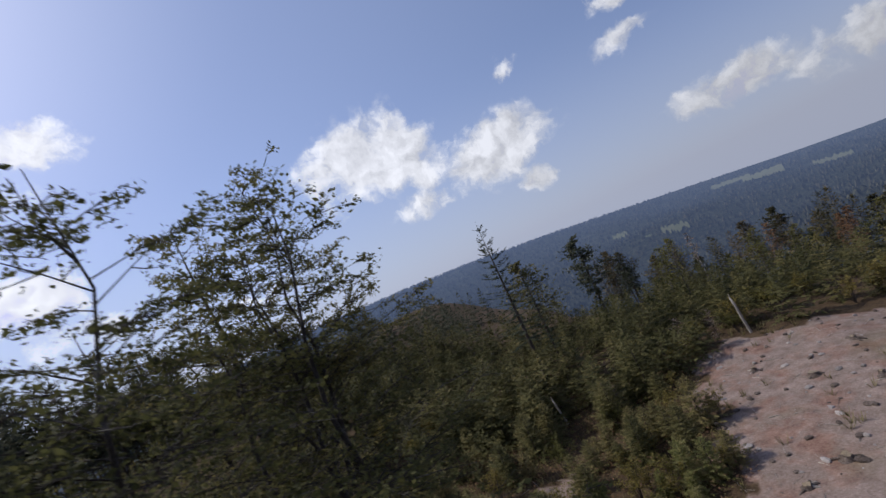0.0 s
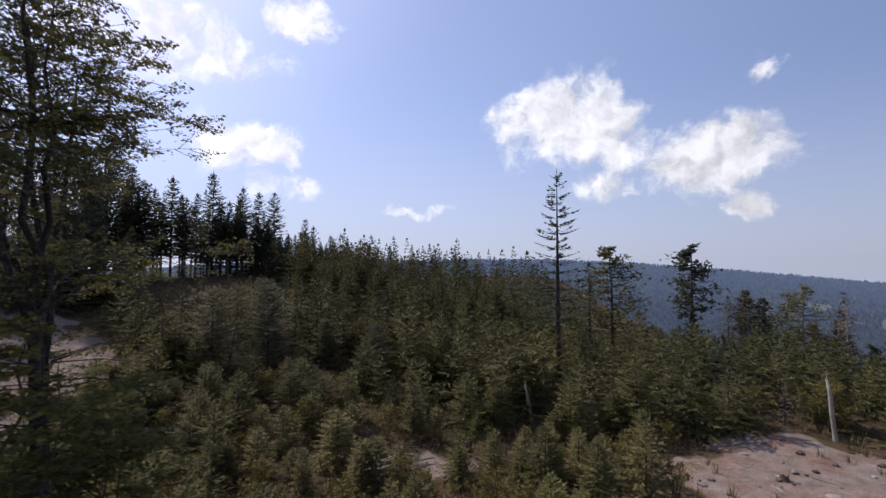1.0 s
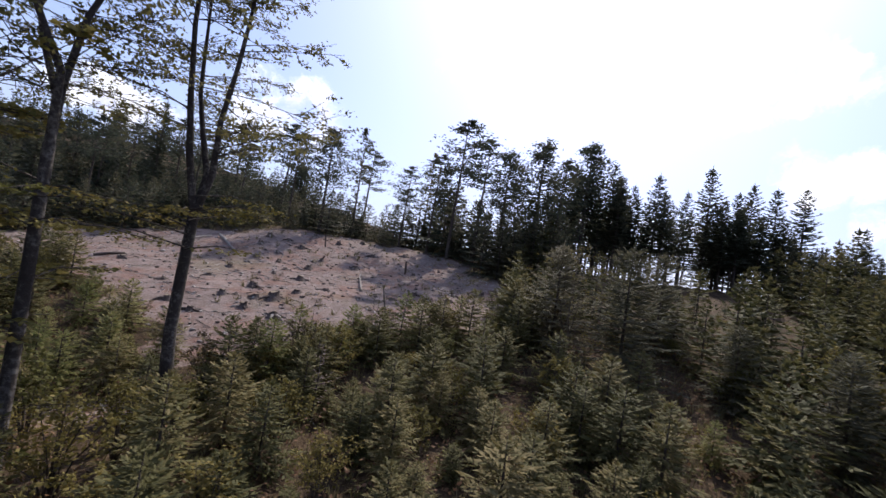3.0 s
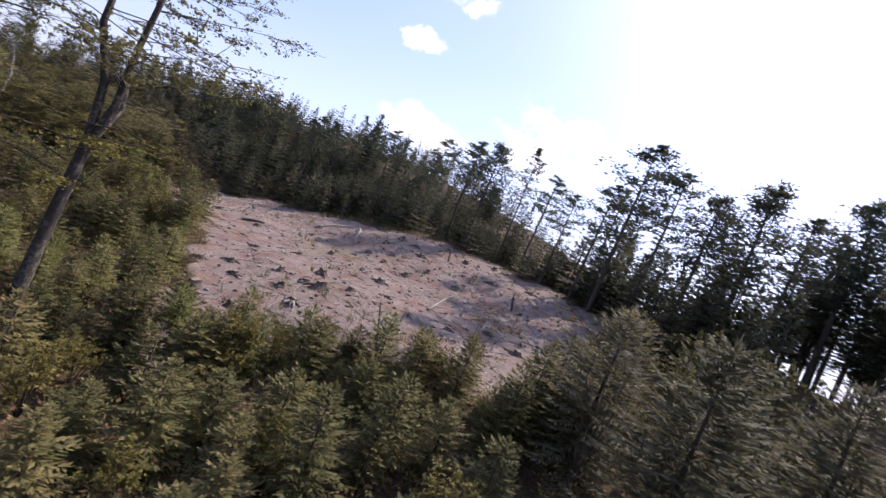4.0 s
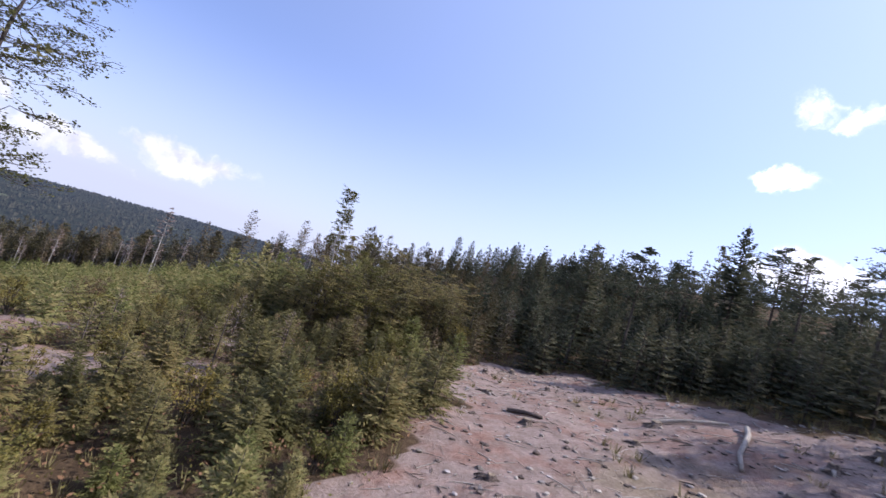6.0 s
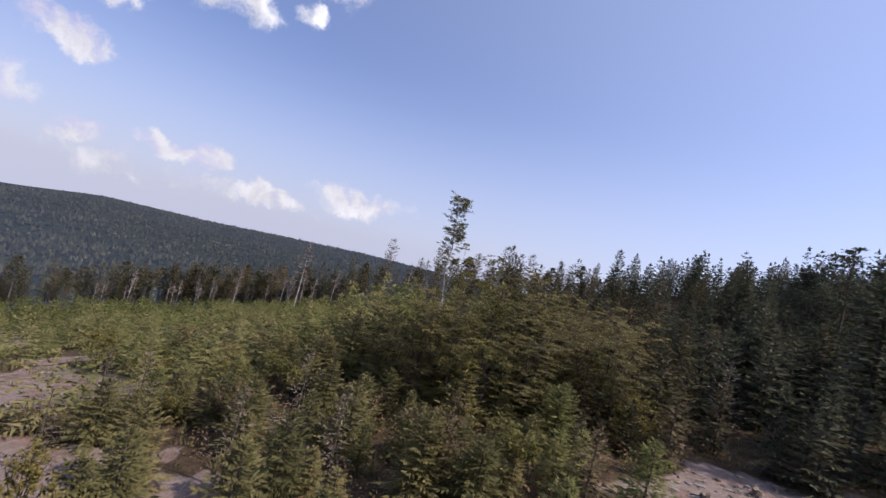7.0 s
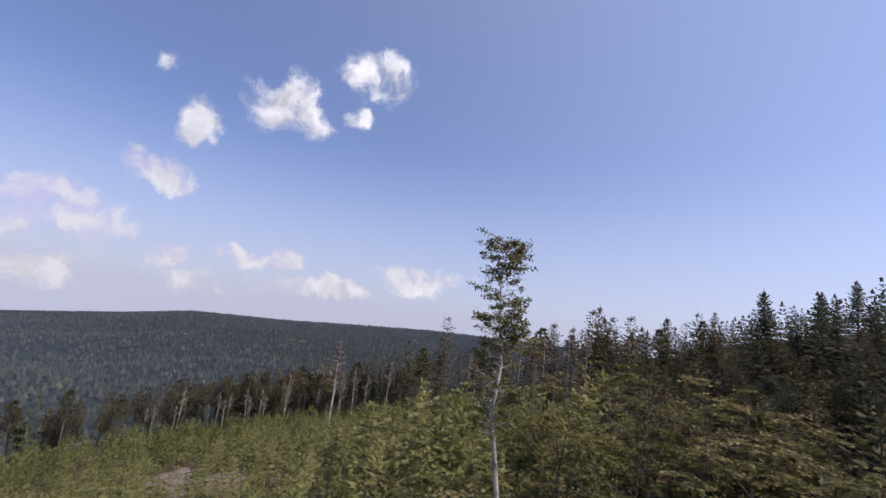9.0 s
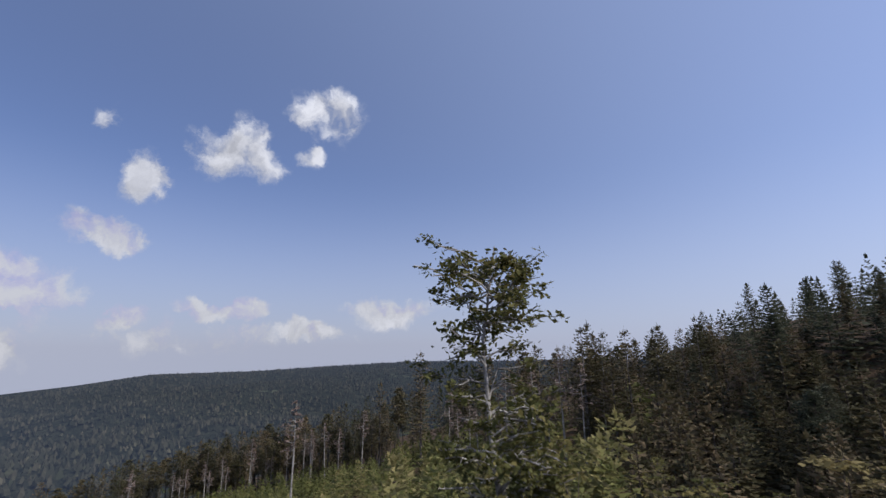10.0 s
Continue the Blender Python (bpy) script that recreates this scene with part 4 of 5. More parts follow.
low_sprays(beech_c, 89, 7, 4.6, 5.8)
put(beech_c, USED, placed(-6.2, 10.6, 0))

beech_d = broadleaf_thing("beech_tree", "half-grown broadleaf tree with bare twigs and a thin crown", LEAF_BEECH, BARK_BEECH, h=15.0, spread=3.6, seed=95, high=0.95, dome=0.5, fork=0.4, stems=3, boughs=130, leaves=20, leaf=0.042, trunk_r=0.11, low=0.9, lean=(-0.6, 0.2), clump=0.17, tufts=3, crook=0.01, narrow=0.3)
put(beech_d, USED, placed(-5.0, 3.7, 0))

# the lone birch at the end of the flight
birch = broadleaf_thing("birch_tree", "tall slim birch with pale trunk and tufted green top", LEAF_DARK, BARK_BIRCH, h=10.85, spread=0.74, seed=123, fork=0.36, stems=1, boughs=92, start=0.3, leaves=27, leaf=0.034, trunk_r=0.095, low=0.9, lean=(0.05, 0.0), clump=0.1, crook=0.006, tufts=2, high=0.85, steep=0.3)
put(birch, USED, placed(-10.42, -19.45, 20))
# leafy saplings round it
dark_sapling = broadleaf_thing("broadleaf_sapling", "tall dense broadleaf sapling with dark green leaves beside the birch", LEAF_DARK, BARK, h=9.4, spread=2.1, seed=205, fork=0.25, stems=3, boughs=64, leaves=34, leaf=0.056, trunk_r=0.07, low=0.15, clump=0.2, tufts=2, layer=0.2, flat=0.2)
hazel = broadleaf_thing("broadleaf_sapling", "bushy broadleaf sapling with brownish olive leaves", LEAF_HAZEL, BARK, h=6.0, spread=2.2, seed=215, fork=0.15, stems=4, boughs=58, leaves=30, leaf=0.056, trunk_r=0.05, low=0.05, clump=0.2, tufts=2, high=0.8, layer=0.18, flat=0.18)
sapling = broadleaf_thing("broadleaf_sapling", "leafy broadleaf sapling with yellowish green crown", LEAF, BARK, h=5.2, spread=1.7, seed=105, fork=0.3, stems=3, boughs=34, leaves=26, leaf=0.055, trunk_r=0.05, low=0.2, clump=0.18, tufts=3, layer=0.25, flat=0.25)
for k, (x, y, s) in enumerate(((-12.9, -26.5, 1.2), (-8.9, -23.4, 1.0), (-15.6, -25.0, 1.2), (-10.6, -27.0, 1.1), (-7.6, -20.6, 0.9), (-16.0, -20.8, 1.0), (-13.8, -18.3, 0.85), (-16.2, -15.6, 0.8), (-18.0, -17.2, 0.9), (-19.6, -16.4, 0.8), (-15.0, -17.6, 0.75), (-17.4, -19.8, 0.95), (-19.8, -19.6, 0.95), (-14.4, -14.6, 0.6), (-3.6, 10.4, 0.9), (-2.7, 8.8, 0.95), (-4.9, 9.3, 1.2), (-1.6, 10.6, 0.6))):
    dark = y < -19
    brown = x < -14.5
    put(hazel if brown else dark_sapling if dark else sapling, USED, placed(x, y, 77 * k, s * (0.95 if brown else 0.6 if dark else 1.25)))

for k, (x, y, s) in enumerate(((-11.5, -20.9, 0.92), (-13.2, -22.4, 0.84), (-14.9, -23.4, 0.76), (-11.7, -16.7, 0.68), (-10.8, -16.9, 0.66), (-9.6, -17.6, 0.6), (-12.6, -16.0, 0.62), (-17.6, -22.4, 0.6), (-16.4, -24.6, 0.66), (-19.4, -23.2, 0.62), (-18.6, -26.4, 0.66), (-21.0, -25.6, 0.6), (-15.2, -27.2, 0.66))):
    brown = k in (3, 5) or x < -15 and k % 2
    light = k == 4
    put(hazel if brown else sapling if light else dark_sapling, USED, placed(x, y, 131 * k, s * (1.4 if brown else 1.6 if light else 0.95)))

# the bare-stemmed dead tree and its neighbours downhill
dead = pine_thing("bare_stemmed_tree", "thin half-dead conifer with long pale bare stem", NEEDLE_DRY, BARK_BIRCH, h=12.0, spread=1.2, seed=111, crown_from=0.6, clumps=16, trunk_r=0.11, flatness=0.5, tuft=14, size=0.3)
rnd_dead = random.Random(41)
put(dead, USED, placed(18.6, -53.0, 0))
for k in range(12):
    put(dead, USED, placed(-10 + 1.5 * k + rnd_dead.uniform(-0.6, 0.6), -55.5 - 0.75 * k + rnd_dead.uniform(-1.5, 1.0), 40 * k, rnd_dead.uniform(0.55, 0.95), rnd_dead.uniform(-3, 3)))
put(dead, USED, placed(13.5, 46.5, 50, 0.62))

# north: the tall thin spruce on the skyline with its companions
skyline_spruce = spruce_thing("tall_spruce", "tall thin open-branched spruce against the sky", NEEDLE_DARK, h=14.5, width=2.0, seed=121, step=0.62, per=7, stations=7, bare_below=0.3, shape=0.5, twig=0.5, thick=0.09, gap=0.1, lift=0.25, droop=0.3)
put(skyline_spruce, USED, placed(-3.8, 38.3, 0, 1.06))
put(skyline_spruce, USED, placed(-2.2, 41.0, 70, 0.62))
pale_pine = pine_thing("pine_tree", "rounded olive-green pine above the young spruces", NEEDLE, BARK, h=9.0, spread=2.6, seed=125, crown_from=0.25, clumps=44, trunk_r=0.14, flatness=0.6, tuft=36, size=0.36)
put(pale_pine, USED, placed(-2.9, 54.1, 0, 1.2))
dark_pine = pine_thing("pine_tree", "dark compact pine with bare lower stem", NEEDLE_DARK, BARK, h=9.0, spread=1.7, seed=126, crown_from=0.4, clumps=40, trunk_r=0.12, flatness=0.5, tuft=34, size=0.34)
put(dark_pine, USED, placed(4.2, 54.1, 0, 1.25))
thin_birch = pine_thing("birch_tree", "thin birch with white stem and small crown", LEAF, BARK_PALE, h=8.5, spread=1.7, seed=127, crown_from=0.5, clumps=22, trunk_r=0.08, flatness=0.9, tuft=30, size=0.24)
put(thin_birch, USED, placed(10.8, 43.9, 0, 0.85))
put(thin_birch, USED, placed(9.6, 45.0, 100, 0.78, 6))

# the high wood on the western crest: x, y, height of the top
tall_pine = [pine_thing("pine_tree", "tall bare-stemmed pine with layered dark crown on the crest", NEEDLE_DARK, BARK, group="crest trees", h=13.0, spread=2.7, seed=s, crown_from=0.55, clumps=26, trunk_r=0.16, flatness=0.22, tuft=64, size=0.3, lean=(0.2, 0.5)) for s in (131, 132)]
crest_beech = pine_thing("beech_tree", "round-crowned dark broadleaf tree on the crest", NEEDLE_DARK, BARK, group="crest trees", h=13.5, spread=3.3, seed=134, crown_from=0.42, clumps=50, trunk_r=0.2, flatness=0.7, tuft=70, size=0.32)
tall_spruce = [spruce_thing("tall_spruce", "tall dark spruce with bare lower trunk on the crest", NEEDLE_DARK, group="crest trees", h=13.0, width=2.1, seed=s, step=0.42, per=8, stations=6, bare_below=0.3, shape=0.65, twig=0.7, thick=0.14, droop=0.4) for s in (136, 137)]
thin_larch = pine_thing("larch_tree", "thin open conifer with feathery top on the crest", NEEDLE, BARK, group="crest trees", h=14.0, spread=1.5, seed=139, crown_from=0.5, clumps=34, trunk_r=0.12, flatness=0.5, tuft=20, size=0.34)
CREST = [
    ((-28.9, -17.8, 1.7), 4), ((-31.5, -15.4, 1.8), 0), ((-38.5, -15.8, 5.8), 4), ((-42.6, -16.8, 5.4), 1), ((-46.7, -12.7, 7.0), 0), ((-43.0, -4.6, 6.3), 1), ((-40.0, -2.0, 4.6), 0),
    ((-36.6, 2.8, 4.3), 2), ((-38.8, 5.0, 5.5), 3), ((-38.0, 9.8, 2.2), 1), ((-38.1, 12.4, 3.6), 0), ((-36.9, 14.4, 6.5), 0), ((-38.2, 16.4, 5.5), 1),
    ((-39.2, 21.6, 6.0), 2), ((-44.7, 26.6, 8.1), 2), ((-41.5, 18.6, 5.4), 2), ((-42.0, 23.6, 5.6), 0), ((-41.0, -8.1, 3.3), 0),
]
CREST_B = [
    ((-45.7, 31.5, 4.9), 4), ((-48.0, 34.5, 7.0), 5), ((-48.1, 37.5, 5.5), 4), ((-49.1, 40.1, 8.7), 5), ((-49.3, 44.5, 7.5), 4), ((-48.3, 46.3, 7.0), 5), ((-48.9, 49.4, 7.6), 4), ((-49.4, 55.7, 4.3), 5), ((-47.0, 74.6, 0.4), 4),
    ((-44.5, -78.0, 6.2), 4), ((-41.4, -39.5, 4.6), 0), ((-43.4, -30.5, 4.9), 2), ((-44.0, -24.0, 4.6), 1), ((-36.9, -36.2, 5.1), 1), ((-36.8, -39.6, 4.0), 5), ((-32.8, -43.4, 3.8), 4), ((-30.1, -49.4, 4.3), 4), ((-22.8, -55.8, 3.9), 5),
    ((-34.3, -36.0, 2.6), 2), ((-40.5, -24.0, 3.2), 0), ((-42.0, -14.0, 4.4), 1),
]
CREST_KINDS = [tall_pine[0], tall_pine[1], crest_beech, thin_larch, tall_spruce[0], tall_spruce[1]]
CREST_TALL = [13.0, 13.0, 13.5, 14.0, 13.0, 13.0]
rnd = random.Random(7)
for (x, y, top), k in CREST + CREST_B:
    put(CREST_KINDS[k], USED, placed(x, y, rnd.uniform(0, 360) if k > 1 else rnd.uniform(-40, 40), (top - float(land(x, y))) / CREST_TALL[k]))
for k in range(92):
    x, y = rnd.uniform(-57, -43.5), rnd.uniform(24, 62)
    put(tall_spruce[k % 2], USED, placed(x, y, rnd.uniform(0, 360), (1.0 - 0.014 * (y - 24)) * rnd.uniform(0.62, 1.0), rnd.uniform(-2, 2)))
for k in range(16):
    x, y = rnd.uniform(-58, -44), rnd.uniform(-40, 22)
    put(CREST_KINDS[k % 6], USED, placed(x, y, rnd.uniform(0, 360), rnd.uniform(0.5, 0.78), rnd.uniform(-2, 2)))

# half-grown trees filling the slope below the crest in the south-west
slope_spruce = [spruce_thing("slope_spruce", "broad olive-green half-grown spruce on the wooded slope", NEEDLE_OLD, group="slope spruces", h=8.0, width=w, seed=k, step=0.4, per=8, stations=6, shape=0.75, twig=0.75, thick=0.12, droop=0.35) for k, w in ((251, 2.1), (252, 2.5))]
slope_spruce.append(spruce_thing("slope_spruce", "dark green half-grown spruce on the wooded slope", NEEDLE_DARK, group="slope spruces", h=8.0, width=2.2, seed=253, step=0.42, per=8, stations=6, shape=0.8, twig=0.75, thick=0.12, droop=0.35))
rnd_fill = random.Random(23)
for k in range(120):
    x, y = rnd_fill.uniform(-52, -18), rnd_fill.uniform(-62, -26)
    if x + 0.5 * y > -36 or x - 0.6 * y > 24:
        continue
    put(slope_spruce[k % 3], USED, placed(x, y, rnd_fill.uniform(0, 360), rnd_fill.uniform(0.42, 0.66), rnd_fill.uniform(-2, 2)))
for k in range(14):
    x, y = rnd_fill.uniform(-34, -19), rnd_fill.uniform(-44, -26)
    put(crest_beech, USED, placed(x, y, rnd_fill.uniform(0, 360), rnd_fill.uniform(0.3, 0.42), rnd_fill.uniform(-2, 2)))

# the wood behind the birch, with pale stems, and the wood edges downhill
edge_spruce = [spruce_thing("wood_edge_spruce", "mature olive-green spruce with pale bare lower trunk", NEEDLE_OLD, BARK_PALE, group="wood edge trees", h=13.0, width=2.3, seed=s, step=0.46, per=7, stations=5, bare_below=0.26, shape=0.65, twig=0.6, thick=0.12, gap=0.1, droop=0.35) for s in (141, 142)]
edge_pine = pine_thing("wood_edge_pine", "mature pine with brownish crown at the wood edge", NEEDLE_OLD, BARK_PALE, group="wood edge trees", h=13.0, spread=2.3, seed=143, crown_from=0.5, clumps=24, trunk_r=0.15, flatness=0.6, tuft=40, size=0.45)
EDGE = [edge_spruce[0], edge_spruce[1], edge_pine]
SOUTH_WOOD = ((-17, -54), (-9, -56), (-2, -61), (7, -69), (16, -76), (24, -92), (18, -110), (-12, -108), (-30, -80))
count = 0
while count < 74:
    x, y = rnd.uniform(-30, 24), rnd.uniform(-108, -54)
    if inside(x, y, SOUTH_WOOD):
        tallest = (rnd.uniform(-0.4, 1.9) - float(land(x, y))) / 13.0
        put(EDGE[count % 5 % 3], USED, placed(x, y, rnd.uniform(0, 360), min(tallest, rnd.uniform(0.72, 1.02)), rnd.uniform(-2, 2)))
        count += 1
for x, y, top in ((17.0, -80.0, -0.6), (3.2, -67.0, -0.2), (-4.3, -60.7, -0.5), (-8.7, -57.3, 1.2), (-12.3, -55.9, 0.8)):
    put(EDGE[1], USED, placed(x, y, 30, (top - float(land(x, y))) / 13.0))
for x, y, top in ((-40.2, -88.7, 10.5), (-28.8, -85, 7.7), (-35.9, -87.1, 8.2), (-42.6, -84.4, 8.7), (-22.2, -80.2, 3.8), (-33.4, -78.7, 7.3), (-37.1, -79.6, 9.0)):
    put(tall_spruce[0], USED, placed(x, y, 10 * x, (top - float(land(x, y))) / 13.0))
# thin pale stems standing free before the downhill row
rnd_row = random.Random(73)
for k in range(26):
    q = rnd_row.uniform(0.28, 1.0)
    x, y = np.interp(q, (0.3, 0.5, 0.75, 1), (89, 74, 55, 26)), np.interp(q, (0.3, 0.5, 0.75, 1), (-79, -89, -92, -83)) + rnd_row.uniform(-2, 3)
    put(dead, USED, placed(x, y, rnd_row.uniform(0, 360), rnd_row.uniform(0.55, 0.95), rnd_row.uniform(-4, 4)))
# downhill row beyond the plantation, and the row north-east of the cut
for k in range(280):
    q = k / 279
    x, y = np.interp(q, (0, 0.12, 0.3, 0.5, 0.75, 1), (140, 114, 92, 76, 56, 26)) + rnd.uniform(-4, 10), np.interp(q, (0, 0.12, 0.3, 0.5, 0.75, 1), (-14, -52, -84, -94, -97, -88)) - rnd.uniform(-3, 18)
    put(EDGE[(k * 2) % 7 % 3], USED, placed(x, y, rnd.uniform(0, 360), rnd.uniform(0.55, 1.12), rnd.uniform(-3, 3)))
for k in range(44):
    q = k / 43
    x, y = 6 + 46 * q + rnd.uniform(-4, 4), 84 - 26 * q + rnd.uniform(-6, 6)
    put((EDGE + [dark_pine])[k % 4], USED, placed(x, y, rnd.uniform(0, 360), rnd.uniform(0.7, 0.95), rnd.uniform(-3, 3)))

# ---- shrubs ----
shrubs = [
    shrub_thing("shrub", "yellowish green broadleaf shrub among young spruces", LEAF_YELLOW, "shrubs", h=2.3, spread=1.15, seed=151, stems=10, leaves=18, leaf=0.058),
    shrub_thing("shrub", "dense green broadleaf shrub on the slope", LEAF, "shrubs", h=2.4, spread=1.2, seed=152, stems=10, leaves=18, leaf=0.058),
    shrub_thing("shrub", "brownish green shrub with thin twigs", LEAF_BROWN, "shrubs", h=2.2, spread=1.1, seed=153, stems=10, leaves=18, leaf=0.052),
]


def shrubby(x, y, u):
    if bare(x, y, -0.2):
        return False
    south = -30 < y < 2 and -19 < x < 0
    east = -2 < y < 24 and -14 < x < 3.5
    return u < (0.3 if south else 0.5 if east else 0.4 if 6 < y < 24 else 0.2)


shrub_spots = scatter(-24, 8, -30, 34, 1.9, 17, shrubby)
shrub_spots.sort(key=lambda s: min(math.hypot(s[0] - a, s[1] - b) for a, b in FLIGHT + ((-2.0, 9.0), (-3.0, 3.0), (-8.0, -20.0))))
for x, y, u in shrub_spots[:200]:
    g = wave(x, y, 18, 33)
    k = 0 if g > 0.05 else 2 if g < -0.35 else 1
    tallest = 1.0 if y < -4 else 0.75
    put(shrubs[k], USED, placed(x, y, u[3] * 360, tallest * (0.55 + 0.6 * u[2])))
put(shrubs[0], USED, placed(-15.2, 30.6, 80, 1.3))
# the overgrown near corner of the western cut
rnd_corner = random.Random(71)
for k in range(34):
    q = k / 33
    x = np.interp(q, (0, 0.3, 0.6, 1), (-11.0, -12.8, -15.0, -18.4)) + rnd_corner.uniform(-0.9, 0.9)
    y = np.interp(q, (0, 0.3, 0.6, 1), (11.5, 13.6, 14.6, 16.6)) + rnd_corner.uniform(-2.2, 1.6)
    turn, size = rnd_corner.uniform(0, 360), rnd_corner.uniform(0.55, 0.95)
    if k % 5 < 3:
        put(young[(k * 2) % 5], USED, placed(x, y, turn, size, rnd_corner.uniform(-4, 4)))
    else:
        put(shrubs[(k * 2) % 3], USED, placed(x, y, turn, 0.9 * size))

# small dead spruces
dry = spruce_thing("dead_spruce", "small dead spruce with bare pinkish grey twigs", NEEDLE_DRY, BARK, group="dead spruces", h=2.4, width=0.85, seed=161, step=0.17, per=6, stations=4, twig=0.17, thick=0.014, gap=0.2)
for k, (x, y, s) in enumerate(((-9.1, -6.8, 1.2), (-7.8, -12.3, 1.2), (-4.6, -5.2, 1.0), (-3.0, -9.5, 1.1), (-24.0, -17.6, 1.6), (6.2, 32.0, 1.1), (4.4, 30.4, 0.9), (8.4, 32.6, 0.9), (-11.5, -8.0, 1.1), (-11.0, 14.5, 0.9), (0.6, 27.8, 0.8), (-17.6, 16.4, 0.8), (0.5, -11.0, 1.0))):
    put(dry, USED, placed(x, y, 50 * k, s))
# thin leafless bush at the near edge of the western cut
twiggy = broadleaf_thing("leafless_sapling", "thin nearly leafless sapling with reddish twigs", LEAF_YELLOW, BARK, "sapling", h=5.0, spread=1.9, seed=165, fork=0.15, stems=4, boughs=30, leaves=6, leaf=0.045, trunk_r=0.035, low=0.1, clump=0.2)
for k, (x, y, s) in enumerate(((-17.6, 21.9, 0.95), (-19.4, 23.6, 0.9), (-16.6, 14.4, 0.5), (-19.0, 17.6, 0.6), (-14.6, 12.4, 0.5))):
    put(twiggy, USED, placed(x, y, 90 * k, s))

# the far side of the eastern cut: yellow shrubs, and brown dead conifers in the row behind
rnd_ne = random.Random(57)
for k in range(26):
    x = rnd_ne.uniform(9, 34)
    y = np.interp(x, (9, 16, 26, 34), (31.6, 30.4, 29.6, 23.0)) + rnd_ne.uniform(0.2, 4.5)
    put(shrubs[0 if k % 3 else 1], USED, placed(x, y, rnd_ne.uniform(0, 360), rnd_ne.uniform(0.55, 1.05)))
rusty = pine_thing("dead_conifer", "dead conifer with reddish brown needles and bare stem", LEAF_RUST, BARK_PALE, group="dead conifers", h=13.0, spread=1.6, seed=261, crown_from=0.35, clumps=34, trunk_r=0.12, flatness=0.6, tuft=26, size=0.36)
for k in range(13):
    q = rnd_ne.random()
    put(rusty, USED, placed(27 + 24 * q + rnd_ne.uniform(-2, 2), 62 - 12 * q + rnd_ne.uniform(-4, 4), rnd_ne.uniform(0, 360), rnd_ne.uniform(0.5, 0.72), rnd_ne.uniform(-4, 4)))
for k in range(7):
    q = rnd_ne.random()
    put(thin_birch, USED, placed(20 + 26 * q, 60 - 12 * q + rnd_ne.uniform(-3, 3), rnd_ne.uniform(0, 360), rnd_ne.uniform(0.7, 0.95), rnd_ne.uniform(-4, 4)))

# ---- stumps, logs and stakes ----
def stump_thing(seed, r0=0.24, h=0.38):
    r = np.random.RandomState(seed)
    root = thing("tree_stump", "dark weathered tree stump with spreading roots on bare soil", "stump", "stumps")
    sides, v, f = 12, [], []
    flare = [1.0 + 0.5 * r.rand() for _ in range(sides)]
    levels = ((-0.12, 1.9), (0.04, 1.45), (0.14, 1.15), (0.26, 1.0), (h, 0.93))
    for z, w in levels:
        for k in range(sides):
            a = 6.2832 * k / sides
            q = r0 * (1 + (w - 1) * flare[k]) * (1 + r.normal(0, 0.05))
            v.append((q * math.cos(a), q * math.sin(a), z + (r.uniform(-0.06, 0.08) if z == h else 0)))
    for i in range(len(levels) - 1):
        for k in range(sides):
            a0, a1 = i * sides + k, i * sides + (k + 1) % sides
            f += [(a0, a1, a1 + sides), (a0, a1 + sides, a0 + sides)]
    part("body", mesh_of("body", v, f, STUMP_DARK, False), root)
    rim = v[-sides:]
    cv = [(x * 0.97, y * 0.97, z + 0.004) for x, y, z in rim] + [(0, 0, h - 0.02 + r.uniform(-0.03, 0.05))]
    part("cut_top", mesh_of("cut_top", cv, [(k, (k + 1) % sides, sides) for k in range(sides)], WOOD_CUT), root, "greyed rough saw cut")
    for k in range(int(r.randint(3, 6))):
        a = r.uniform(0, 6.28)
        L = r.uniform(0.3, 0.65)
        d = np.array((math.cos(a), math.sin(a), 0))
        pts = [d * r0 * 0.8 + (0, 0, 0.14), d * (r0 + L * 0.5) + (0, 0, 0.06 + 0.05 * r.rand()), d * (r0 + L) + (r.normal(0, .08), r.normal(0, .08), -0.06)]
        part("root", mesh_of("root", *tube(pts, [0.09, 0.065, 0.025], 6), (STUMP_DARK, WOOD_GREY)[int(r.rand() < 0.4)], False), root)
    return root


stumps = [stump_thing(s, q, h) for s, q, h in ((171, 0.24, 0.38), (172, 0.2, 0.3), (173, 0.28, 0.34), (174, 0.17, 0.26), (175, 0.22, 0.46))]
STUMPS = [(-14.9, 7.1), (-16.8, 6.2), (-17.7, 9.5), (-18.1, 7.8), (-19.5, 7.5), (-21.1, 6.4), (-19.4, 2.6), (-24.8, -0.6), (-23.8, 3.2), (-21.2, 8.8), (-24.2, 7.5), (-24.2, 5.8), (-25.5, 5.8), (-29.0, 1.9), (-26.8, 3.1), (-26.9, 6.7), (-22.9, 9.6), (-28.1, 3.7), (-28.6, 6.8), (-29.0, 9.1), (-33.2, 6.1), (-16.1, 4.2), (-17.4, 4.6), (-19.0, 6.1), (-15.5, 9.2), (-30.2, 4.5), (-26.7, 4.7), (-21.4, 3.6), (-31.0, 1.4), (-26.5, -2.4)]
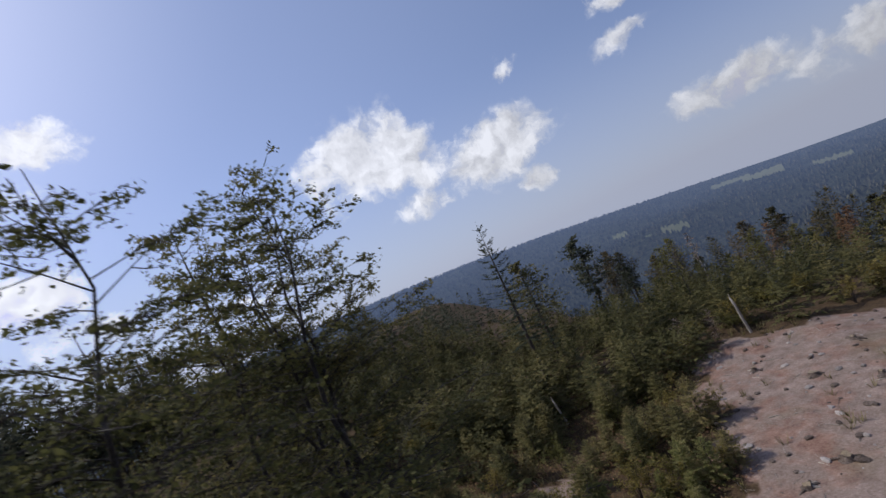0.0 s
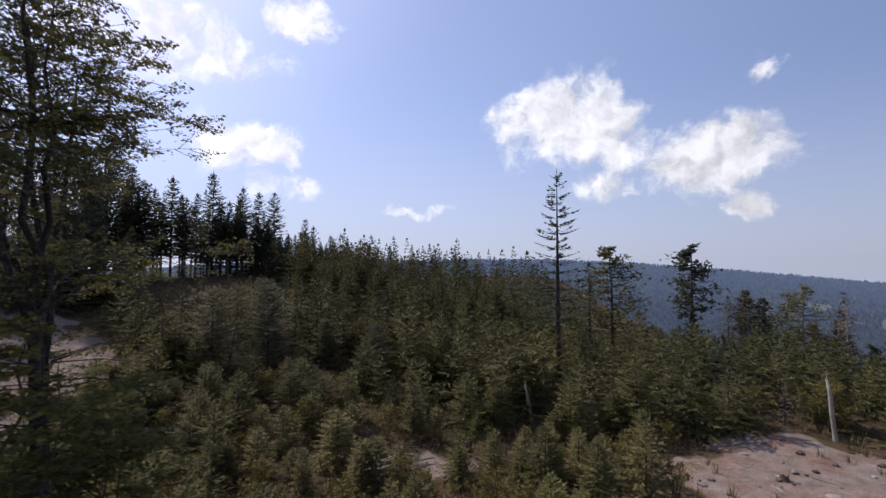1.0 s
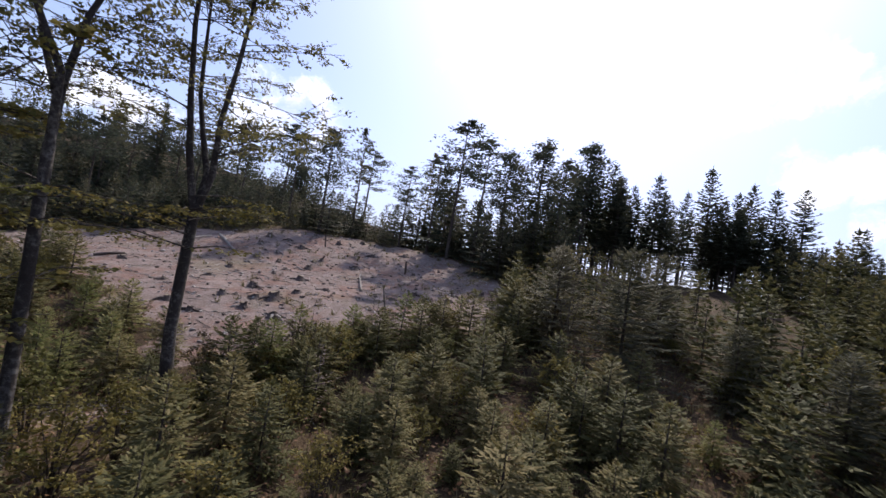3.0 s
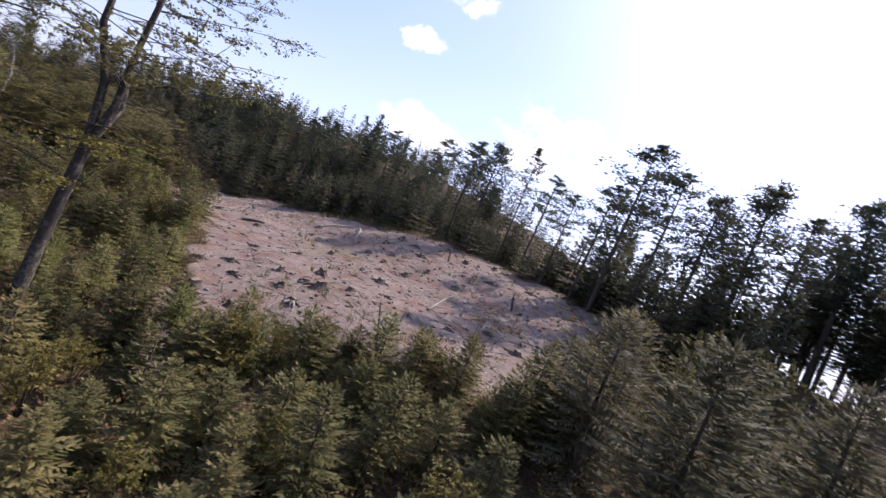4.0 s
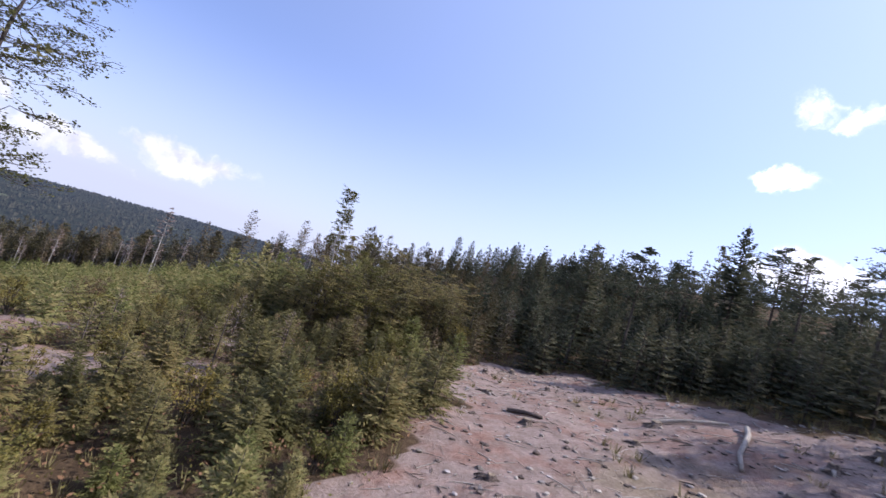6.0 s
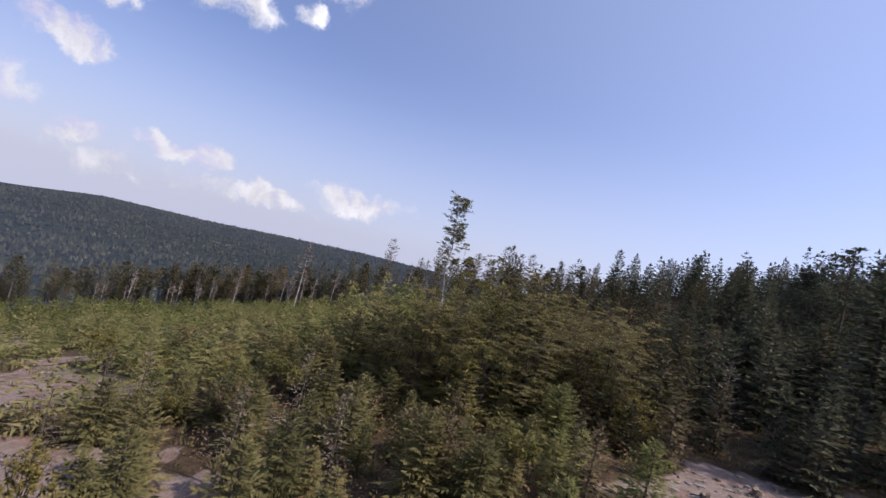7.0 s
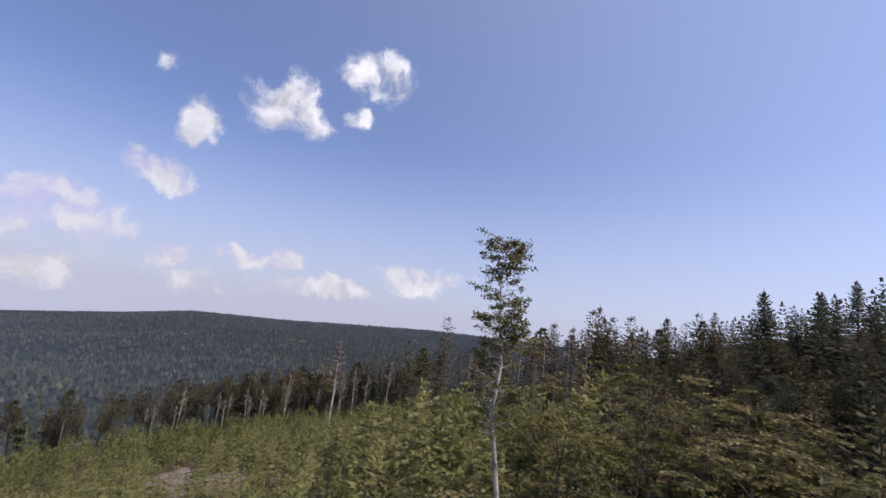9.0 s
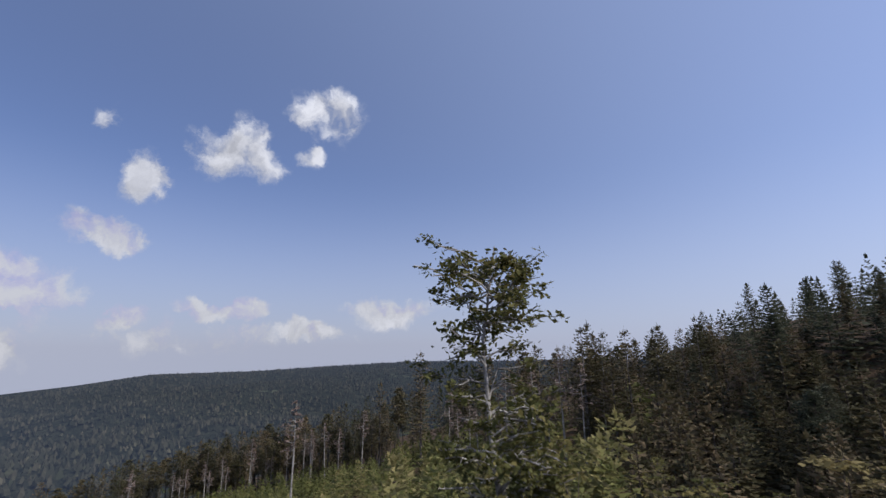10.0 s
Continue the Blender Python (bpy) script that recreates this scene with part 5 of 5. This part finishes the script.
STUMPS_B = [(-19.8, 8.3), (-25.5, 14.2), (-26.8, 16.3), (-27.9, 18.1), (-33.6, 3.9), (-35.2, 7.4), (-31.1, 2.9), (-34.6, 11.2), (-25.7, -15.9), (-24.0, -13.4), (-27.5, -15.2), (-23.4, 13.4), (-24.6, 16.4), (-22.2, 11.8), (-21.0, -6.0), (-24.5, -8.5), (9.0, 23.4), (6.4, 17.2), (10.7, 21.7), (4.7, 16.6), (12.6, 17.8), (9.6, 14.6), (14.5, 22.5), (12.2, 25.6), (16.4, 19.4), (7.6, 26.2), (18.6, 24.6), (-30.4, -5.0), (-21.5, -1.8), (-30.5, 13.0), (-32.5, 9.2), (-22.0, -11.8)]
rnd_stump = random.Random(19)
for k, (x, y) in enumerate(p for p in STUMPS + STUMPS_B if bare(*p)):
    big = 1.3 if k in (0, 2, 10, 30) else 1.0
    put(stumps[(k * 3) % 5], USED, placed(x, y, 47 * k, big * (0.55 + 0.35 * rnd_stump.random()), sink=0.03, tall=0.8))


def log_thing(name, label, mat, a, b, r0, r1, bend=0.06):
    """A felled trunk between two places of the plan."""
    (ax, ay, ah), (bx, by, bh) = a, b
    root = thing(name, label, "log")
    za, zb = float(land(ax, ay)) + ah, float(land(bx, by)) + bh
    p, q = np.array((ax, ay, za)), np.array((bx, by, zb))
    L = np.linalg.norm(q - p)
    pts = [p + (q - p) * t + np.array((0, 0, bend * L * math.sin(t * 3.14) * 0.3)) + np.array((math.sin(t * 7 + ax), math.cos(t * 5), 0)) * 0.02 * L for t in (0, 0.25, 0.5, 0.75, 1.0)]
    root.location = p
    part("stem", mesh_of("stem", *tube([w - p for w in pts], np.linspace(r0, r1, 5), 8), mat, False), root)
    r = np.random.RandomState(int(abs(ax * 10)))
    for k in range(3):
        s = pts[1 + k] - p
        e = s + r.normal(0, 0.12, 3) + (0, 0, 0.15)
        part("branch_stub", mesh_of("branch_stub", *tube([s, e], [0.02, 0.008], 4), mat, False), root)
    return root


log_thing("fallen_log", "bleached white fallen trunk lying on the slope", WOOD_GREY, (-29.2, -1.5, 0.12), (-26.6, 1.6, 0.10), 0.10, 0.06)
log_thing("fallen_log", "pale debarked branch lying on bare soil", WOOD_GREY, (-24.3, 11.2, 0.08), (-27.7, 10.0, 0.08), 0.06, 0.035)
log_thing("fallen_log", "dark old log lying by the thicket", STUMP_DARK, (-21.2, -3.4, 0.08), (-22.2, -2.4, 0.08), 0.09, 0.07)
log_thing("fallen_log", "reddish grey trunk lying at the wood edge", WOOD_GREY, (-26.4, -2.7, 0.1), (-28.8, -1.9, 0.12), 0.08, 0.05)
log_thing("fallen_log", "pale broken branch among young spruces", WOOD_GREY, (-5.3, 20.7, 0.1), (-4.4, 22.4, 0.16), 0.05, 0.03)
log_thing("fallen_log", "thin pale stick lying in the bare spot", WOOD_GREY, (-5.1, 20.7, 0.06), (-4.6, 19.6, 0.05), 0.03, 0.02)


def stake_thing(label, mat, x, y, h, lean, turn, r0):
    root = thing("wooden_stake", label, "stake")
    r = np.random.RandomState(int(abs(x) * 10))
    pts = [(0, 0, -0.3), (0.02, 0, h * 0.4), (-0.02, 0.03, h * 0.8), (0.03, 0, h)]
    part("post", mesh_of("post", *tube(pts, [r0, r0 * 0.9, r0 * 0.8, r0 * 0.45], 7), mat, False), root)
    part("splinter", mesh_of("splinter", *tube([(0.02, 0, h * 0.9), (0.05, 0.02, h * 1.12)], [r0 * 0.4, 0.005], 4), mat, False), root)
    root.matrix_basis = placed(x, y, turn, 1.0, lean)
    return root


stake_thing("dark upright broken stem on the bare slope", STUMP_DARK, -31.8, 5.6, 0.9, 8, 30, 0.065)
stake_thing("dark leaning broken stem in the shaded hollow", STUMP_DARK, -30.4, 12.4, 1.2, 38, 100, 0.08)
stake_thing("tall pale broken tree stem at the edge of the cut", WOOD_GREY, 10.0, 31.6, 2.6, 5, 250, 0.10)
stake_thing("pale leaning broken stem between young spruces", WOOD_GREY, -3.0, 30.4, 2.0, 10, 300, 0.09)
stake_thing("thin pale leaning stem near the thicket", BARK_PALE, -18.0, 14.6, 2.0, 18, 60, 0.04)


# ---- small stuff on the ground ----
def sticks(name, label, n, seed, place, mat, longest):
    r = np.random.RandomState(seed)
    pile = Pile()
    while n:
        x, y = place(r)
        a, L = r.uniform(0, 6.28), longest * r.uniform(0.25, 1.0) ** 1.5
        ex, ey = x + math.cos(a) * L, y + math.sin(a) * L
        w = 0.006 + 0.014 * r.rand() ** 2
        pile.add(*tube([(x, y, float(land(x, y)) + 0.02), ((x + ex) / 2, (y + ey) / 2, float(land((x + ex) / 2, (y + ey) / 2)) + 0.02 + 0.02 * r.rand()), (ex, ey, float(land(ex, ey)) + 0.01 + 0.02 * r.rand())], [w, w, w * 0.5], 4, False))
        n -= 1
    return tagged(new(name, pile.mesh(name, mat)), label, "twigs", "", "stuff")


def in_poly(corners):
    xs, ys = [c[0] for c in corners], [c[1] for c in corners]

    def pick(r):
        while True:
            x, y = r.uniform(min(xs), max(xs)), r.uniform(min(ys), max(ys))
            if inside(x, y, corners):
                return x, y
    return pick


def in_spots(r):
    a, b, c = BARE_SPOTS[r.randint(len(BARE_SPOTS))]
    return a + r.normal(0, c * 0.5), b + r.normal(0, c * 0.5)


west, east = in_poly(CUT_WEST), in_poly(CUT_EAST)
sticks("scattered_twigs", "grey dead twigs scattered over the western cut", 1100, 181, west, WOOD_GREY, 1.1)
sticks("dark_twigs", "dark rotten twigs scattered over the western cut", 700, 182, west, STUMP_DARK, 0.45)
sticks("scattered_twigs", "grey dead twigs scattered over the eastern cut", 500, 183, east, WOOD_GREY, 0.9)
sticks("brushwood", "grey brushwood lying in the bare spots", 500, 184, in_spots, WOOD_GREY, 1.1)


def lumps(name, label, category, n, seed, place, mat, size):
    """Stones, bark chips and clods: uneven little lumps."""
    r = np.random.RandomState(seed)
    bm = bmesh.new()
    bmesh.ops.create_icosphere(bm, subdivisions=1, radius=1.0)
    base = np.array([v.co[:] for v in bm.verts])
    tri = np.array([[v.index for v in f.verts] for f in bm.faces])
    bm.free()
    pile = Pile()
    for _ in range(n):
        x, y = place(r)
        s = size * r.uniform(0.3, 1.0) ** 2 * np.array((r.uniform(0.7, 1.5), r.uniform(0.7, 1.5), r.uniform(0.35, 0.8)))
        a = r.uniform(0, 6.28)
        v = base * (1 + r.normal(0, 0.16, (len(base), 1))) * s
        v = v @ np.array(((math.cos(a), math.sin(a), 0), (-math.sin(a), math.cos(a), 0), (0, 0, 1)))
        pile.add(v + np.array((x, y, float(land(x, y)) + s[2] * 0.3)), tri)
    return tagged(new(name, pile.mesh(name, mat)), label, category, "", "stuff")


lumps("stones", "small pale stones and bark chips on the western cut", "stones", 650, 191, west, STONE, 0.11)
lumps("clods", "dark clods of soil and rotten bark on the western cut", "soil", 1100, 192, west, STUMP_DARK, 0.11)
lumps("wood_chips", "pale grey wood chips and bark strewn over the western cut", "wood chips", 900, 195, west, WOOD_GREY, 0.09)
lumps("stones", "pale stones and chips on the eastern cut", "stones", 500, 193, east, STONE, 0.16)
lumps("clods", "dark clods of soil on the eastern cut", "soil", 350, 194, east, STUMP_DARK, 0.18)


def blades(name, label, category, spots, seed, mat, tall, per):
    r = np.random.RandomState(seed)
    v = []
    for x, y in spots:
        z = float(land(x, y))
        n = per
        a, q = r.uniform(0, 6.28, n), r.uniform(0, 0.2, n)
        bx, by = x + np.cos(a) * q, y + np.sin(a) * q
        h = tall * r.uniform(0.5, 1.2, n)
        d = r.uniform(0.15, 0.7, n) * h
        w = 0.012 + 0.012 * r.rand(n)
        tx, ty = bx + np.cos(a) * d, by + np.sin(a) * d
        v.append(np.stack([np.stack([bx - np.sin(a) * w, by + np.cos(a) * w, np.full(n, z)], -1), np.stack([bx + np.sin(a) * w, by - np.cos(a) * w, np.full(n, z)], -1), np.stack([tx, ty, z + h], -1)], 1).reshape(-1, 3))
    v = np.concatenate(v)
    return tagged(new(name, mesh_of(name, v, np.arange(len(v)).reshape(-1, 3), mat)), label, category, "", "stuff")


def grassy(x, y, u):
    g = wave(x, y, 6, 37)
    if bare(x, y):
        return u < (0.3 if g > 0.5 else 0.04)
    return u < 0.85


meadow_spots = [(x, y) for x, y, u in scatter(-11, 40, -75, -14, 1.15, 27, lambda x, y, u: not bare(x, y) and (x > 2 or y < -30) and u < 0.3)]
blades("pale_grass", "pale yellowish grass between the planted spruces", "grass", meadow_spots, 28, GRASS, 0.6, 9)
grass_spots = [(x, y) for x, y, u in scatter(-34, 12, -30, 36, 0.72, 21, grassy)] + [(x, y) for x, y, u in scatter(-40, -34, -14, 20, 0.9, 22, grassy)]
blades("dry_grass", "yellowish dry grass between the young trees", "grass", grass_spots, 23, GRASS, 0.38, 12)


def undergrowth(name, label, spots, seed, mat, size, tall):
    r = np.random.RandomState(seed)
    pts = []
    for x, y in spots:
        n = 16
        p = np.stack([x + r.normal(0, 0.3, n), y + r.normal(0, 0.3, n), float(land(x, y)) + tall * r.uniform(0.1, 1.0, n)], -1)
        pts.append(p)
    v, f = leaf_arrays(np.concatenate(pts), size, seed + 1)
    return tagged(new(name, mesh_of(name, v, f, mat)), label, "undergrowth", "", "stuff")


def leafy(x, y, u):
    return not bare(x, y, 0.1) and u < 0.88


low = [(x, y) for x, y, u in scatter(-24, 6, -28, 34, 0.58, 24, leafy)]
undergrowth("undergrowth", "low green bramble and bilberry under the young trees", low[0::2], 25, LEAF, 0.045, 0.6)
undergrowth("brown_undergrowth", "low rusty brown bracken under the young trees", low[1::2], 26, LEAF_RUST, 0.06, 0.6)


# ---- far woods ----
# both crown materials carry the same emissive haze as the ridge
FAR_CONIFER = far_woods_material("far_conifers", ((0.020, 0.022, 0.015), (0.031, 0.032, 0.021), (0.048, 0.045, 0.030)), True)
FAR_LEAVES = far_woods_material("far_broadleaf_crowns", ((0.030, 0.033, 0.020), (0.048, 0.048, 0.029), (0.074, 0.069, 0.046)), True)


def far_trees(name, label, n, seed, near, far, tall, wide, mat, keep_if):
    """Treetops on the slopes down to and across the valley: cones with a broken skirt."""
    r = np.random.RandomState(seed)
    az = np.radians(np.where(r.rand(n) < 0.42, r.uniform(-62, 62, n), r.uniform(-215, -98, n)))
    d = near + (far - near) * r.rand(n) ** 0.85
    x, y = -np.sin(az) * d, np.cos(az) * d
    keep = ~((x < 70) & (x > -140) & (y > -150) & (y < 128)) & ~((x < 30) & (d < 330)) & keep_if(x, y, d, np.degrees(az), r.rand(n))
    x, y = x[keep], y[keep]
    n = len(x)
    z = land(x, y) - 1.0
    h = tall * r.uniform(0.55, 1.2, n)
    w = h * wide * r.uniform(0.7, 1.3, n)
    v = []
    for k in range(5):
        a = 1.2566 * k + r.uniform(-.4, .4, n)
        v.append(np.stack([x + np.cos(a) * w * r.uniform(.6, 1.25, n), y + np.sin(a) * w * r.uniform(.6, 1.25, n), z + h * r.uniform(0.1, 0.45, n)], -1))
    for k in range(3):
        a = 2.0944 * k + r.uniform(-.5, .5, n)
        v.append(np.stack([x + np.cos(a) * w * 0.55, y + np.sin(a) * w * 0.55, z + h * r.uniform(0.6, 0.8, n)], -1))
    v.append(np.stack([x + r.normal(0, 0.5, n), y + r.normal(0, 0.5, n), z + h], -1))
    v = np.stack(v, 1).reshape(-1, 3)
    i = np.arange(n)[:, None] * 9
    tri = [(0, 1, 5), (1, 2, 6), (2, 6, 5), (2, 3, 6), (3, 4, 7), (4, 0, 7), (0, 5, 7), (3, 7, 6), (1, 6, 5), (5, 6, 8), (6, 7, 8), (7, 5, 8)]
    f = np.concatenate([i + np.array([t]) for t in tri])
    return tagged(new(name, mesh_of(name, v, f, mat)), label, "trees", "", "stuff")


def off_meadow(x, y, d, az):
    ok = np.ones(len(x), bool)
    for a0, a1, r0, r1 in MEADOWS:
        ok &= ~((az > a0) & (az < a1) & (d > r0) & (d < r1))
    return ok


# heading from and to in degrees, distance from and to in metres
MEADOWS = ((-24.0, -20.3, 1770, 1900), (-26.8, -23.2, 1560, 1790), (-16.8, -14.0, 1030, 1090), (-10.5, -8.8, 1290, 1345), (-6.0, -4.8, 1180, 1225), (-32, -29, 1520, 1600))
# meadow colours, with the blue haze glow on top
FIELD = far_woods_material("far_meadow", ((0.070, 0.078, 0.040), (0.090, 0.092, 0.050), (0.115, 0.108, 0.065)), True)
for a0, a1, r0, r1 in MEADOWS:
    aa, rr = np.meshgrid(np.radians(np.linspace(a0, a1, 24)), np.linspace(0, 1, 8))
    edge_r = np.random.RandomState(int(r0))
    lo, hi = r0 + edge_r.uniform(-25, 25, 24), r1 + edge_r.uniform(-30, 30, 24)
    rr = lo[None, :] * (1 - rr) + hi[None, :] * rr
    x, y = -np.sin(aa) * rr, np.cos(aa) * rr
    k = (np.arange(7)[:, None] * 24 + np.arange(23)[None, :]).reshape(-1, 1)
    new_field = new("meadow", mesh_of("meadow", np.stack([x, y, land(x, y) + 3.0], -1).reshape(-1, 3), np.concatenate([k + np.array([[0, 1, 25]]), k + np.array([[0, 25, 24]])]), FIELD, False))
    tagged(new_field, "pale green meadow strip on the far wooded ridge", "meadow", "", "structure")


valley_spruce = [spruce_arrays(13.0, w, k, step=1.9, per=4, stations=1, twig=1.9, thick=0.55, shape=0.8, bare_below=0.12) for k, w in ((201, 2.2), (202, 1.8), (203, 2.5))]
r = np.random.RandomState(29)
valley_spots = []
for az, d, turn, size in zip(r.uniform(-178, 40, 6000), np.sqrt(r.uniform(95 ** 2, 430 ** 2, 6000)), r.uniform(0, 6.28, 6000), r.uniform(0.55, 1.1, 6000)):
    x, y = -math.sin(math.radians(az)) * d, math.cos(math.radians(az)) * d
    if not (-140 < x < 72 and -150 < y < 128) and not (x < 30 and d < 330) and not (x < 95 and -90 < y < 0):
        valley_spots.append((x, y, turn, size, 1.0, int(size * 30) % 3))
merged("valley_trees", "crowded treetops of the woods falling into the valley", valley_spruce, valley_spots[:1400], WOOD_TOPS, "trees")
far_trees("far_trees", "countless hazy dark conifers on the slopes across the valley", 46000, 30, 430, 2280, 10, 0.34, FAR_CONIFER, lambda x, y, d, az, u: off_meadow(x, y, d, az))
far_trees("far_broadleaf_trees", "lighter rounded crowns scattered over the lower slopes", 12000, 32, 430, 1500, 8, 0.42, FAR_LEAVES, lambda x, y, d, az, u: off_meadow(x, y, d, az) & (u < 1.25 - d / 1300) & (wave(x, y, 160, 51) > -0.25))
